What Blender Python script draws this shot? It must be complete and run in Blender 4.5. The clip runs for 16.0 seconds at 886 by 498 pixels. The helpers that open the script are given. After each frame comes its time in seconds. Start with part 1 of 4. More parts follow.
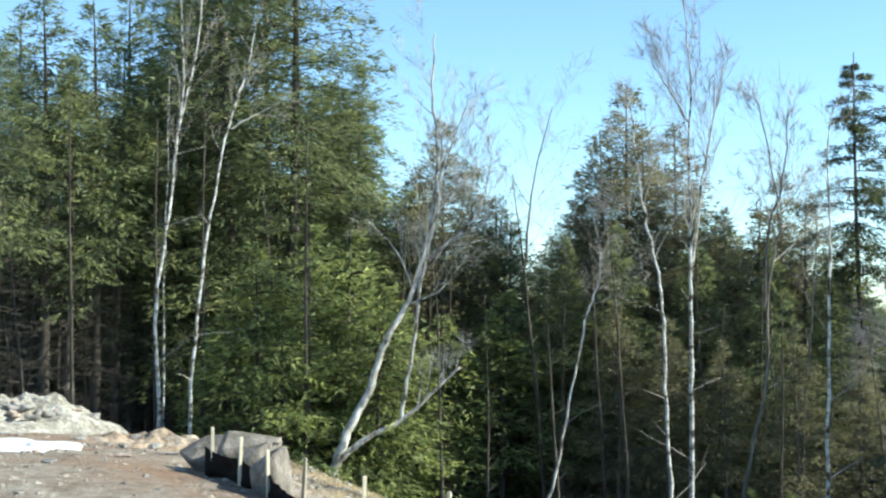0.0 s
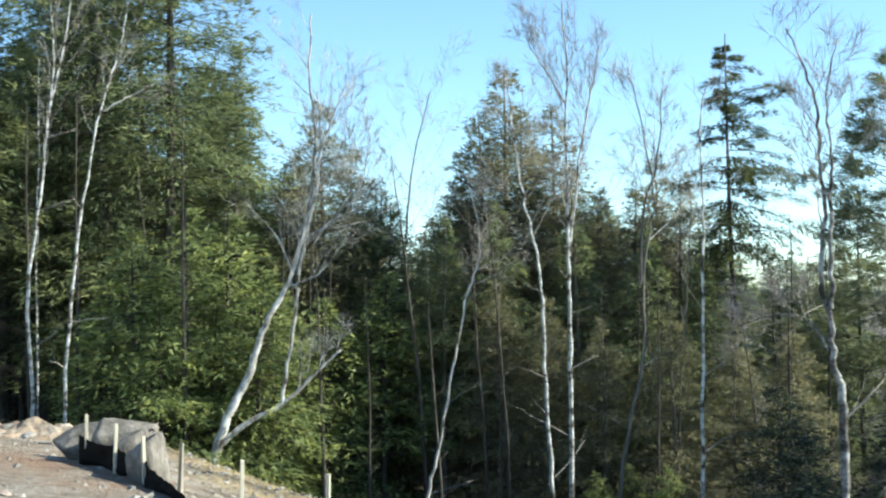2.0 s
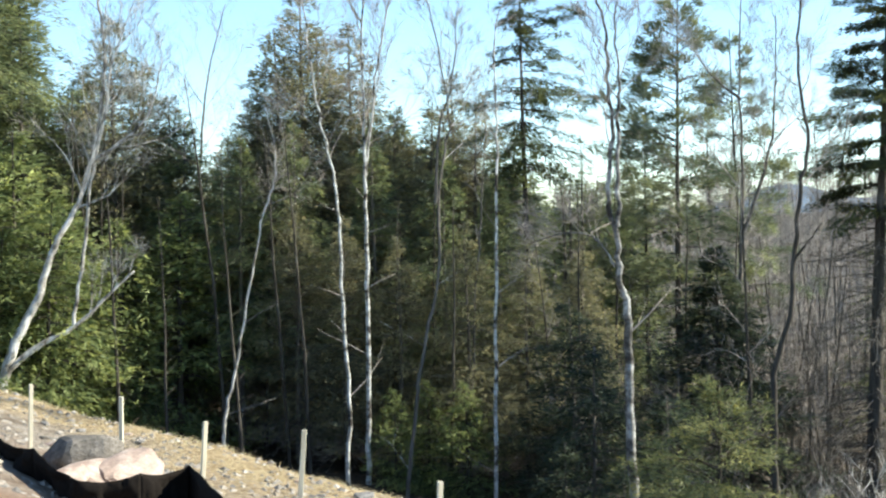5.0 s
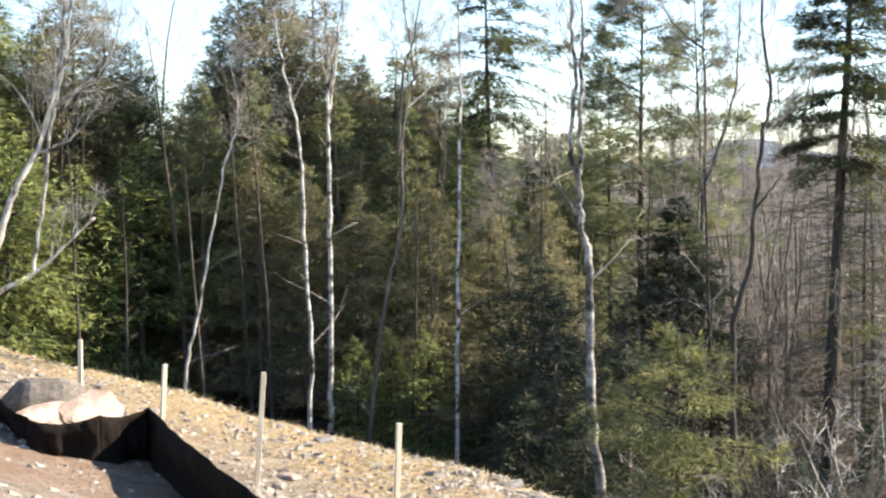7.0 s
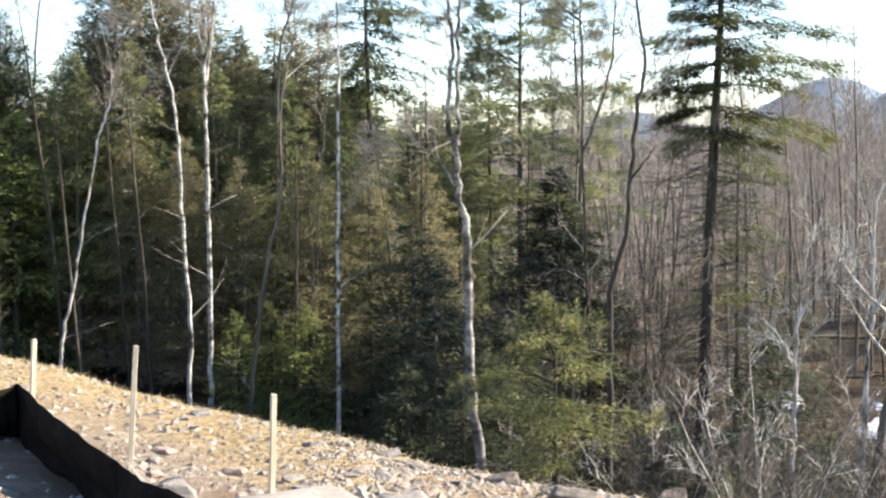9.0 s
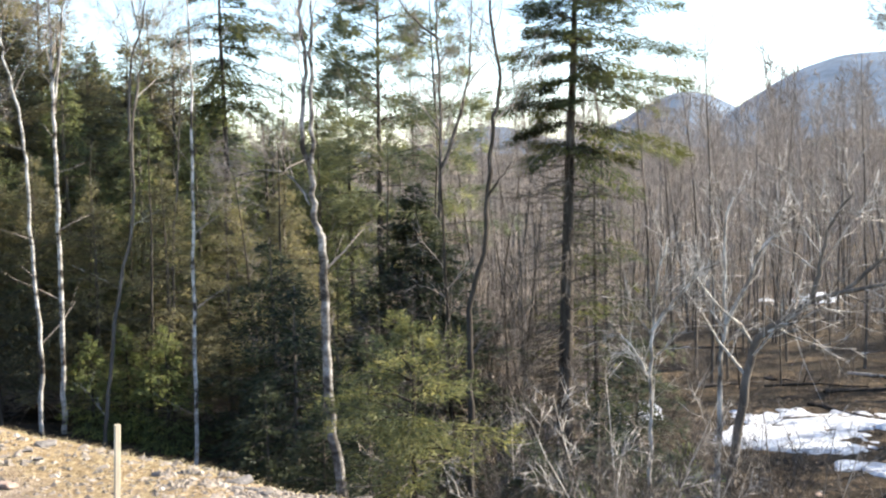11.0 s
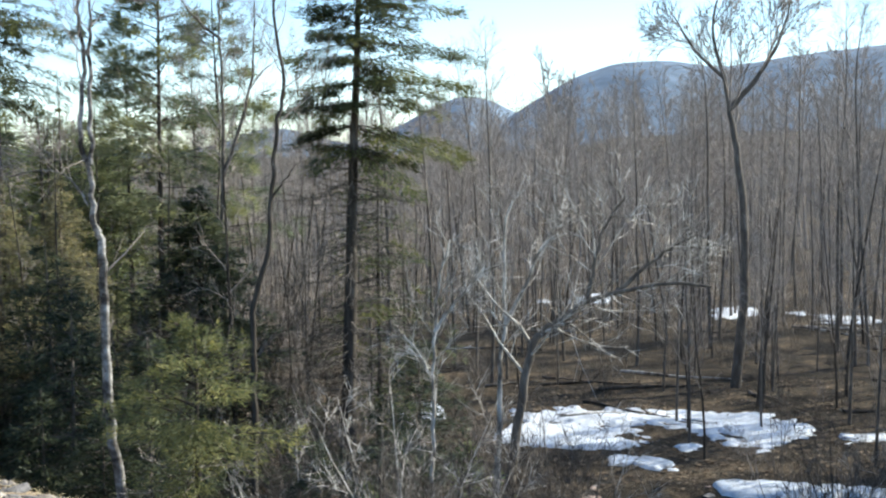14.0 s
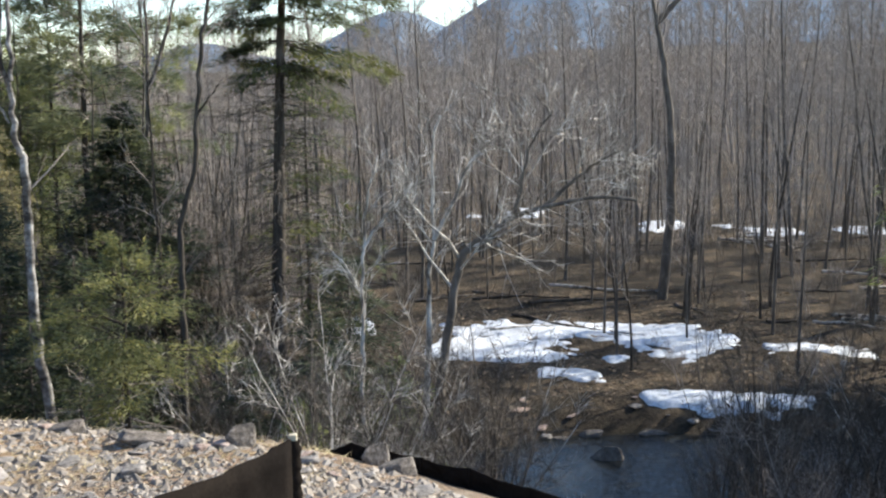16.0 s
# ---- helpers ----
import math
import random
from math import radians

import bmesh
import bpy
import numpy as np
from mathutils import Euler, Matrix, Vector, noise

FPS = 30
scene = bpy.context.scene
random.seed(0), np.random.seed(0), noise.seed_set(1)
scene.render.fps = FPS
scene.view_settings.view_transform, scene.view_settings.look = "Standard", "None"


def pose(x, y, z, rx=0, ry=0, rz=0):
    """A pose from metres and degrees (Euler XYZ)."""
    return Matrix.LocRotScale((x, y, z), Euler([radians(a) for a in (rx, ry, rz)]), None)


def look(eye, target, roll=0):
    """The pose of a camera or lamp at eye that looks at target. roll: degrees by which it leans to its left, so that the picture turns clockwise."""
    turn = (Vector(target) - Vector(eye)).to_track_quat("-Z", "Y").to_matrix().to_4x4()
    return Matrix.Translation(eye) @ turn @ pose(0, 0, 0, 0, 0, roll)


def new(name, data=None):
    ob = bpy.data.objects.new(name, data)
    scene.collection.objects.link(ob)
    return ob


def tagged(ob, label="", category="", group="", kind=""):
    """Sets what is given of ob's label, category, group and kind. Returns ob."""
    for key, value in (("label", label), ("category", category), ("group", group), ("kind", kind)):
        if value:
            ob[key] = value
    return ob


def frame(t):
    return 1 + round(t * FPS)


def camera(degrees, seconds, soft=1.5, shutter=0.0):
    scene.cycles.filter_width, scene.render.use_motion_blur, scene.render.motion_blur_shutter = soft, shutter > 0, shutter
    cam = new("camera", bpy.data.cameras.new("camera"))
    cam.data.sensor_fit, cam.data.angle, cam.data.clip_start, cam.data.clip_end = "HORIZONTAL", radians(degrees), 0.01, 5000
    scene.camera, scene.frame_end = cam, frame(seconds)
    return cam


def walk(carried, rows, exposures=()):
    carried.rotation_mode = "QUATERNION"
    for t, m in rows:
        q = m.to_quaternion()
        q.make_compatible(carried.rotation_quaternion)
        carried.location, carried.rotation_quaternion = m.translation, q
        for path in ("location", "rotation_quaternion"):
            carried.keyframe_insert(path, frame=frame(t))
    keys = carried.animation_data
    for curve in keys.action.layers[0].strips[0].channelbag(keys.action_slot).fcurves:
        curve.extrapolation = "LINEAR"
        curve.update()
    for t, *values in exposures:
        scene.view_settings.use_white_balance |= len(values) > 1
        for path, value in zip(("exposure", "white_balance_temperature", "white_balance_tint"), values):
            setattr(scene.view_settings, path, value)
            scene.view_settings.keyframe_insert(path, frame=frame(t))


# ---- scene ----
# The eye sways a little at one spot on the building plot and pans from the left wood to the stream.
EYE = 1.7
cam = camera(35.8, 16.0, soft=2.3)
ROWS = [  # seconds, yaw, pitch, roll, and the small sway of the eye in metres
    (0, 0.00, 3.00, 0.00, -0.12, 0.00, 0.05),
    (0.5, -0.35, 3.57, -0.09, -0.08, -0.06, 0.04),
    (1, -1.56, 3.12, 0.45, -0.03, -0.01, 0.03),
    (1.5, -3.63, 2.55, 0.40, -0.05, 0.06, 0.04),
    (2, -4.86, 2.27, 0.88, -0.06, 0.05, 0.02),
    (2.5, -6.85, 2.21, 0.44, -0.09, 0.02, 0.03),
    (3, -9.53, 2.50, 0.42, -0.07, 0.01, 0.05),
    (3.5, -11.54, 2.15, 0.51, -0.05, 0.01, 0.04),
    (4, -12.78, 1.07, 0.83, -0.05, 0.01, 0.02),
    (4.2, -13.26, 0.50, 1.15, -0.05, 0.00, 0.02),
    (6.3, -13.10, -2.83, 1.37, 0.01, 0.01, -0.02),
    (6.5, -13.54, -2.95, 1.12, 0.01, 0.01, -0.04),
    (7, -14.71, -3.25, 0.75, 0.00, 0.00, -0.05),
    (7.5, -16.19, -3.53, 0.51, -0.01, -0.02, -0.06),
    (8, -17.32, -4.11, 0.04, -0.01, -0.04, -0.07),
    (8.5, -18.79, -4.36, 0.51, 0.01, -0.01, -0.09),
    (9, -19.56, -4.43, 0.92, 0.07, -0.02, -0.08),
    (11.5, -27.09, -3.47, 1.05, 0.26, 0.10, -0.05),
    (12, -28.96, -2.92, 0.58, 0.29, 0.12, -0.05),
    (12.5, -30.73, -2.68, 0.44, 0.17, 0.02, -0.03),
    (13, -31.93, -2.61, 0.41, 0.17, 0.02, -0.04),
    (13.5, -33.28, -3.24, 0.42, 0.16, 0.00, -0.03),
    (14, -34.25, -3.97, 0.81, 0.16, -0.02, -0.05),
    (14.5, -34.85, -5.13, 0.86, 0.15, -0.02, -0.04),
    (15, -36.06, -6.01, 0.68, 0.16, -0.02, -0.05),
    (15.5, -36.73, -6.93, 1.00, 0.17, -0.04, -0.05),
    (16, -37.19, -7.54, 0.99, 0.17, -0.05, -0.05),
]
walk(cam, [(t, pose(x, y, EYE + z, 90 + pitch, roll, yaw)) for t, yaw, pitch, roll, x, y, z in ROWS],
     exposures=[(0, 1.05, 6050, -4), (4.2, 1.07, 6050, -4), (6.4, 1.44, 7000, 11), (9.2, 1.5, 7000, 11), (11.3, 1.42, 6900, 11), (12.8, 1.36, 6800, 10), (14.3, 0.95, 6250, 4), (16, 0.99, 6550, 8)])

# ---- light ----
SUN_AZ, SUN_EL = -98.0, 32.0
world = bpy.data.worlds.new("sky")
scene.world = world
world.use_nodes = True
nt = world.node_tree
sky = nt.nodes.new("ShaderNodeTexSky")
sky.sky_type, sky.sun_disc = "NISHITA", False
sky.sun_elevation, sky.sun_rotation = radians(SUN_EL), radians(-SUN_AZ)
sky.air_density, sky.dust_density, sky.ozone_density = 0.8, 0.0, 2.4
nt.links.new(sky.outputs[0], nt.nodes["Background"].inputs[0])
nt.nodes["Background"].inputs[1].default_value = 0.132
sun = new("sun", bpy.data.lights.new("sun", "SUN"))
sun.data.energy, sun.data.angle, sun.data.color = 5.0, radians(0.5), (1.0, 0.94, 0.84)
sun.matrix_world = look((0, 0, 0), (math.sin(radians(SUN_AZ)) * math.cos(radians(SUN_EL)),
                                    -math.cos(radians(SUN_AZ)) * math.cos(radians(SUN_EL)), -math.sin(radians(SUN_EL))))


# ---- materials ----
def material(name, rough=0.9, spec=0.2):
    m = bpy.data.materials.new(name)
    m.use_nodes = True
    b = m.node_tree.nodes["Principled BSDF"]
    b.inputs["Roughness"].default_value = rough
    b.inputs["Specular IOR Level"].default_value = spec
    return m, m.node_tree, b


def node(t, kind, **inputs):
    n = t.nodes.new(kind)
    for k, v in inputs.items():
        n.inputs[k.replace("_", " ")].default_value = v
    return n


def noise_fac(t, scale, detail=6.0, rough=0.6, stretch=None):
    n = node(t, "ShaderNodeTexNoise", Scale=scale, Detail=detail, Roughness=rough)
    co = t.nodes.new("ShaderNodeTexCoord")
    if stretch:
        mp = node(t, "ShaderNodeMapping", Scale=stretch)
        t.links.new(co.outputs["Object"], mp.inputs[0])
        t.links.new(mp.outputs[0], n.inputs[0])
    else:
        t.links.new(co.outputs["Object"], n.inputs[0])
    return n.outputs[0]


def ramp(t, fac, stops):
    r = t.nodes.new("ShaderNodeValToRGB")
    e = r.color_ramp.elements
    while len(e) < len(stops):
        e.new(0.5)
    for el, (p, c) in zip(e, stops):
        el.position, el.color = p, (*c, 1)
    t.links.new(fac, r.inputs[0])
    return r.outputs[0]


def mix(t, fac, a, b, how="MIX"):
    n = t.nodes.new("ShaderNodeMix")
    n.data_type, n.blend_type = "RGBA", how
    for sock, v in ((n.inputs[0], fac), (n.inputs[6], a), (n.inputs[7], b)):
        if hasattr(v, "is_linked"):
            t.links.new(v, sock)
        else:
            sock.default_value = v if isinstance(v, float) else (*v, 1)
    return n.outputs[2]


def bump(t, b, height, strength, distance):
    n = node(t, "ShaderNodeBump", Strength=strength, Distance=distance)
    t.links.new(height, n.inputs["Height"])
    t.links.new(n.outputs[0], b.inputs["Normal"])


def foliage(name, dark, mid, light):
    """Needles: each spray takes its own tone; thin enough to let some light through."""
    m, t, b = material(name, 0.55, 0.3)
    g = t.nodes.new("ShaderNodeNewGeometry")
    c = ramp(t, g.outputs["Random Per Island"], [(0.0, dark), (0.55, mid), (1.0, light)])
    # Tone imitates light on boughs: random by bough and clump, paler towards tips.
    bough_light = t.nodes.new("ShaderNodeAttribute")
    bough_light.attribute_name = "tone"
    c = mix(t, 1.0, c, ramp(t, bough_light.outputs["Fac"], [(0.0, (0.55, 0.6, 0.6)), (0.5, (1.05, 1.05, 1.0)), (1.0, (1.75, 1.6, 1.2))]), "MULTIPLY")
    t.links.new(c, b.inputs["Base Color"])
    tr = t.nodes.new("ShaderNodeBsdfTranslucent")
    t.links.new(c, tr.inputs[0])
    ms = t.nodes.new("ShaderNodeMixShader")
    ms.inputs[0].default_value = 0.45
    t.links.new(b.outputs[0], ms.inputs[1])
    t.links.new(tr.outputs[0], ms.inputs[2])
    t.links.new(ms.outputs[0], t.nodes["Material Output"].inputs[0])
    return m


def bark(name, a, b_, c_, scale=9.0, stretch=(1, 1, 0.25), strength=0.6, stops=(0.3, 0.55, 0.8)):
    m, t, b = material(name, 0.9, 0.15)
    f = noise_fac(t, scale, 8.0, 0.65, stretch)
    t.links.new(ramp(t, f, list(zip(stops, (a, b_, c_)))), b.inputs["Base Color"])
    bump(t, b, f, strength, 0.03)
    return m


def mottled(name, a, b_, c_, scale, rough=0.9, strength=0.5, distance=0.03, fine=40.0):
    m, t, b = material(name, rough, 0.2)
    f = noise_fac(t, scale, 8.0, 0.62)
    g = noise_fac(t, fine, 4.0, 0.6)
    c = ramp(t, f, [(0.3, a), (0.52, b_), (0.75, c_)])
    c = mix(t, 1.0, c, ramp(t, g, [(0.3, (0.7, 0.7, 0.7)), (0.7, (1.2, 1.2, 1.2))]), "MULTIPLY")
    t.links.new(c, b.inputs["Base Color"])
    bump(t, b, f, strength, distance)
    return m


HEMLOCK = foliage("hemlock_needles", (0.125, 0.15, 0.078), (0.185, 0.212, 0.108), (0.275, 0.295, 0.15))
HEMLOCK_BROWN = foliage("tired_hemlock_needles", (0.17, 0.162, 0.1), (0.235, 0.222, 0.138), (0.32, 0.295, 0.19))
# Lighter hemlock copy for the low trees, with sunlight put into the colour.
SUNLIT_HEMLOCK = foliage("sunny_hemlock_needles", (0.17, 0.205, 0.085), (0.25, 0.285, 0.115), (0.35, 0.375, 0.155))
SPRUCE = foliage("spruce_needles", (0.062, 0.076, 0.035), (0.094, 0.108, 0.047), (0.16, 0.166, 0.064))
# The dark spruce's own colour; on low bank conifers it stands in for shade.
DARK_SPRUCE_AND_SHADE = foliage("dark_spruce_and_shade_needles", (0.03, 0.04, 0.026), (0.054, 0.069, 0.044), (0.105, 0.12, 0.072))
PINE = foliage("pine_needles", (0.115, 0.138, 0.083), (0.165, 0.186, 0.113), (0.235, 0.245, 0.15))
YOUNG = foliage("young_hemlock_needles", (0.125, 0.142, 0.066), (0.18, 0.193, 0.085), (0.27, 0.255, 0.115))
BARK = bark("brown_bark", (0.035, 0.028, 0.022), (0.09, 0.075, 0.06), (0.2, 0.175, 0.15))
GREY_BARK = bark("grey_bark", (0.07, 0.06, 0.05), (0.17, 0.145, 0.12), (0.34, 0.3, 0.26))
PALE_BARK = bark("pale_bark", (0.1, 0.085, 0.07), (0.36, 0.32, 0.27), (0.66, 0.62, 0.56), 5.0, (1, 1, 0.6), 0.7, (0.38, 0.47, 0.6))
TWIG = bark("twig_bark", (0.23, 0.192, 0.163), (0.39, 0.335, 0.288), (0.55, 0.49, 0.435), 3.0, (1, 1, 1))
GREY_BIRCH = bark("grey_birch_bark", (0.05, 0.043, 0.037), (0.2, 0.18, 0.16), (0.52, 0.49, 0.45), 4.0, (1, 1, 1.2), 0.6, (0.4, 0.5, 0.64))
BIRCH = bark("birch_bark", (0.06, 0.05, 0.042), (0.34, 0.31, 0.27), (0.64, 0.61, 0.56), 3.2, (1, 1, 1.5), 0.6, (0.4, 0.47, 0.58))
STAKE = bark("sawn_stake_wood", (0.48, 0.4, 0.28), (0.69, 0.6, 0.45), (0.8, 0.73, 0.59), 14.0, (1, 1, 0.12), 0.2)
STONE = mottled("field_stone", (0.13, 0.12, 0.105), (0.27, 0.242, 0.215), (0.43, 0.39, 0.35), 3.0)
RED_STONE = mottled("reddish_stone", (0.25, 0.17, 0.13), (0.42, 0.31, 0.25), (0.56, 0.47, 0.4), 3.0)
SNOW = mottled("old_snow", (0.6, 0.61, 0.62), (0.8, 0.82, 0.85), (0.86, 0.88, 0.9), 1.6, 0.6, 0.7, 0.12, 12.0)
BOULDER = mottled("brown_grey_rock", (0.1, 0.085, 0.07), (0.21, 0.178, 0.148), (0.34, 0.295, 0.25), 4.0, 0.9, 0.8, 0.05, 22.0)
SLAB = mottled("pale_slab_rock", (0.27, 0.235, 0.205), (0.38, 0.335, 0.295), (0.47, 0.425, 0.38), 1.6, 0.85, 0.35, 0.02, 30.0)
GRAVEL_PILE = mottled("pale_gravel", (0.17, 0.145, 0.115), (0.37, 0.33, 0.27), (0.6, 0.56, 0.49), 4.5, 0.95, 0.9, 0.1, 18.0)
FABRIC = mottled("black_silt_fabric", (0.012, 0.0098, 0.0086), (0.019, 0.015, 0.0122), (0.029, 0.0222, 0.017), 2.2, 0.92, 0.5, 0.03, 60.0)
FABRIC.node_tree.nodes["Principled BSDF"].inputs["Specular IOR Level"].default_value = 0.03
# Distance haze is put into the blue-grey base colour of the far ridges.
MOUNTAIN = mottled("haze_blue_mountain", (0.105, 0.145, 0.195), (0.145, 0.192, 0.25), (0.19, 0.24, 0.3), 0.006, 1.0, 0.2, 4.0, 0.03)


def water_material():
    m, t, b = material("stream_water", 0.12, 0.08)
    b.inputs["Base Color"].default_value = (0.022, 0.024, 0.024, 1)
    bump(t, b, noise_fac(t, 5.0, 3.0), 0.4, 0.05)
    return m


def ground_material():
    """Plot dirt, gravel with dry grass, leaf litter: three surfaces shared out by the ground's own region weights."""
    m, t, b = material("ground_soil", 0.96, 0.1)
    reg = t.nodes.new("ShaderNodeVertexColor")
    reg.layer_name = "region"
    sep = t.nodes.new("ShaderNodeSeparateColor")
    t.links.new(reg.outputs[0], sep.inputs[0])
    big, mid, fine = noise_fac(t, 0.35), noise_fac(t, 2.2, 8.0, 0.7), noise_fac(t, 14.0, 8.0, 0.75)
    dirt = ramp(t, mid, [(0.3, (0.19, 0.14, 0.1)), (0.5, (0.37, 0.3, 0.235)), (0.72, (0.54, 0.47, 0.4))])
    dirt = mix(t, ramp(t, big, [(0.45, (0, 0, 0)), (0.62, (1, 1, 1))]), dirt, (0.36, 0.235, 0.16))
    grass = ramp(t, fine, [(0.3, (0.26, 0.17, 0.085)), (0.5, (0.5, 0.36, 0.2)), (0.72, (0.66, 0.53, 0.34))])
    litter = ramp(t, fine, [(0.3, (0.025, 0.02, 0.016)), (0.5, (0.075, 0.058, 0.042)), (0.75, (0.18, 0.14, 0.1))])
    litter = mix(t, ramp(t, mid, [(0.42, (0, 0, 0)), (0.6, (1, 1, 1))]), litter, (0.05, 0.042, 0.03))
    litter = mix(t, ramp(t, noise_fac(t, 0.8, 8.0, 0.7), [(0.48, (0, 0, 0)), (0.64, (0.75, 0.75, 0.75))]), litter, (0.21, 0.155, 0.1))
    c = mix(t, sep.outputs[1], dirt, grass)
    c = mix(t, sep.outputs[2], c, litter)
    c = mix(t, 1.0, c, ramp(t, fine, [(0.3, (0.62, 0.62, 0.62)), (0.7, (1.2, 1.2, 1.2))]), "MULTIPLY")
    t.links.new(c, b.inputs["Base Color"])
    add = t.nodes.new("ShaderNodeMath")
    t.links.new(mid, add.inputs[0])
    t.links.new(fine, add.inputs[1])
    bump(t, b, add.outputs[0], 0.9, 0.09)
    return m


GROUND, WATER = ground_material(), water_material()


# ---- plan ----
def at(az, d, z=0.0):
    """A place by its bearing (degrees to the left of +y) and distance from the middle of the plot."""
    return Vector((-math.sin(radians(az)) * d, math.cos(radians(az)) * d, z))


def rise(el, d):
    return EYE + d * math.tan(radians(el))


AZ = [-60, -41.5, -37, -32, -26.7, -19, -16, -9.5, -3.5, 3, 4.3, 7, 13.5, 18, 40]
CREST_EL = [-20.5, -18.6, -17.1, -16.0, -15, -13.7, -12.7, -11, -9, -7.05, -6.5, -5.5, -4.3, -3.7, -3.6]
CREST_R = [7, 8.2, 8.6, 9, 9.6, 10.6, 11.2, 13, 15, 17.5, 18, 19, 22, 24, 24]
FLOOR_Z = [-5.3, -5.3, -5.3, -5.3, -4.9, -3.9, -3.6, -3.1, -2.8, -2.4, -2.3, -2.0, -1.4, -1.0, -1.0]
STREAM = [at(-24, 21), at(-30, 20.5), at(-36, 21), at(-40.6, 23.4), at(-44.5, 25.0), at(-48.5, 25.2), at(-60, 26), at(-80, 32)]


def stream_far(x, y):
    """Distance of a place from the stream's middle line."""
    best = 1e9
    for a, b in zip(STREAM, STREAM[1:]):
        dx, dy = b.x - a.x, b.y - a.y
        s = min(max(((x - a.x) * dx + (y - a.y) * dy) / (dx * dx + dy * dy), 0), 1)
        best = min(best, math.hypot(x - a.x - s * dx, y - a.y - s * dy))
    return best


def smooth(a, b, v):
    s = min(max((v - a) / (b - a), 0.0), 1.0)
    return s * s * (3 - 2 * s)


def crest(az):
    r = float(np.interp(az, AZ, CREST_R))
    return r, rise(float(np.interp(az, AZ, CREST_EL)), r)


def height(x, y, rough=True):
    r, az = math.hypot(x, y), math.degrees(math.atan2(-x, y))
    back = smooth(60, 100, abs(az + 10))
    rc, zc = crest(az)
    zf = float(np.interp(az, AZ, FLOOR_Z))
    z = zc * smooth(0, 0.8 * rc, r)
    if r > rc:
        run = 14.0 if az < -25 else 9.0
        z = zc + (zf - zc) * smooth(-0.6, 1, (r - rc) / run) - (zf - zc) * smooth(-0.6, 1, 0) * (1 - smooth(0, 0.6, (r - rc) / run))
        z = z + (-5.3 - z) * smooth(45, 110, r)
    z = z * (1 - back) + (-0.1 if r < 60 else -5.3) * back
    near = stream_far(x, y) if r > 15 else 99
    wide = 1.0 - 0.55 * smooth(30, 42, r)
    z -= (1 - smooth(1.3 * wide, 3.4 * wide, near)) * 0.95
    if rough:
        z += 0.05 * noise.noise((x * 0.9, y * 0.9, 0)) * smooth(4, 9, r) + 0.03 * noise.noise((x * 3.1, y * 3.1, 4))
        if r > rc + 1:
            z += 0.16 * noise.noise((x * 0.4, y * 0.4, 2))
    z += (10.5 + 3.5 * noise.noise((x * 0.02, y * 0.02, 6))) * smooth(-33, -43, az) * smooth(110, 300, r) * (1 - back)
    if r > 300:
        z += 0.004 * (r - 300) * (0.6 + 0.4 * noise.noise((x * 0.002, y * 0.002, 1)))
    return z


# ---- mesh helpers ----
class Soup:
    """Gathers vertices and faces of one mesh."""

    def __init__(self):
        self.v, self.f = [], []

    def tube(self, pts, radii, sides):
        base, n = len(self.v), len(pts)
        for i, (p, r) in enumerate(zip(pts, radii)):
            d = (pts[min(i + 1, n - 1)] - pts[max(i - 1, 0)]).normalized()
            a = d.cross(Vector((0.31, 0.95, 0.05))).normalized()
            b = d.cross(a)
            for k in range(sides):
                w = 2 * math.pi * k / sides
                self.v.append(tuple(p + (a * math.cos(w) + b * math.sin(w)) * r))
        for i in range(n - 1):
            for k in range(sides):
                k2 = (k + 1) % sides
                o = base + i * sides
                self.f.append((o + k, o + k2, o + sides + k2, o + sides + k))
        self.f.append(tuple(base + (n - 1) * sides + k for k in range(sides)))

    def slivers(self, pts, rng, count, length, width):
        """Finest twigs along a line, each one thin pointed face."""
        n = len(pts) - 1
        for _ in range(count):
            s = rng.uniform(0.15, 1.0) * n
            i = min(int(s), n - 1)
            p = pts[i].lerp(pts[i + 1], s - i)
            d = (pts[i + 1] - pts[i]).normalized() + Vector((rng.gauss(0, 0.5), rng.gauss(0, 0.5), rng.gauss(0.12, 0.42)))
            d = d.normalized() * length * rng.uniform(0.5, 1.2)
            a = d.cross(Vector((rng.gauss(0, 1), rng.gauss(0, 1), rng.gauss(0, 1)))).normalized() * width * 0.5
            o = len(self.v)
            self.v += [tuple(p + a), tuple(p - a), tuple(p + d)]
            self.f.append((o, o + 1, o + 2))

    def mesh(self, name, mat, even=True):
        me = bpy.data.meshes.new(name)
        me.from_pydata(self.v, [], self.f)
        me.materials.append(mat)
        if even:
            me.polygons.foreach_set("use_smooth", [True] * len(me.polygons))
        return me


def part(name, me, parent, label=""):
    ob = new(name, me)
    ob.parent = parent
    if label:
        ob["label"] = label
    return ob


def sprays_mesh(name, corners, tones, mat):
    """A mesh of loose pointed sprays; corners is n x 3 x 3."""
    n = len(corners)
    me = bpy.data.meshes.new(name)
    me.vertices.add(3 * n)
    me.vertices.foreach_set("co", corners.reshape(-1))
    me.loops.add(3 * n)
    me.loops.foreach_set("vertex_index", np.arange(3 * n, dtype=np.int32))
    me.polygons.add(n)
    me.polygons.foreach_set("loop_start", np.arange(0, 3 * n, 3, dtype=np.int32))
    me.update(calc_edges=True)
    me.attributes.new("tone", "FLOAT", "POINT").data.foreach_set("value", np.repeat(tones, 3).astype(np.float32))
    me.materials.append(mat)
    return me


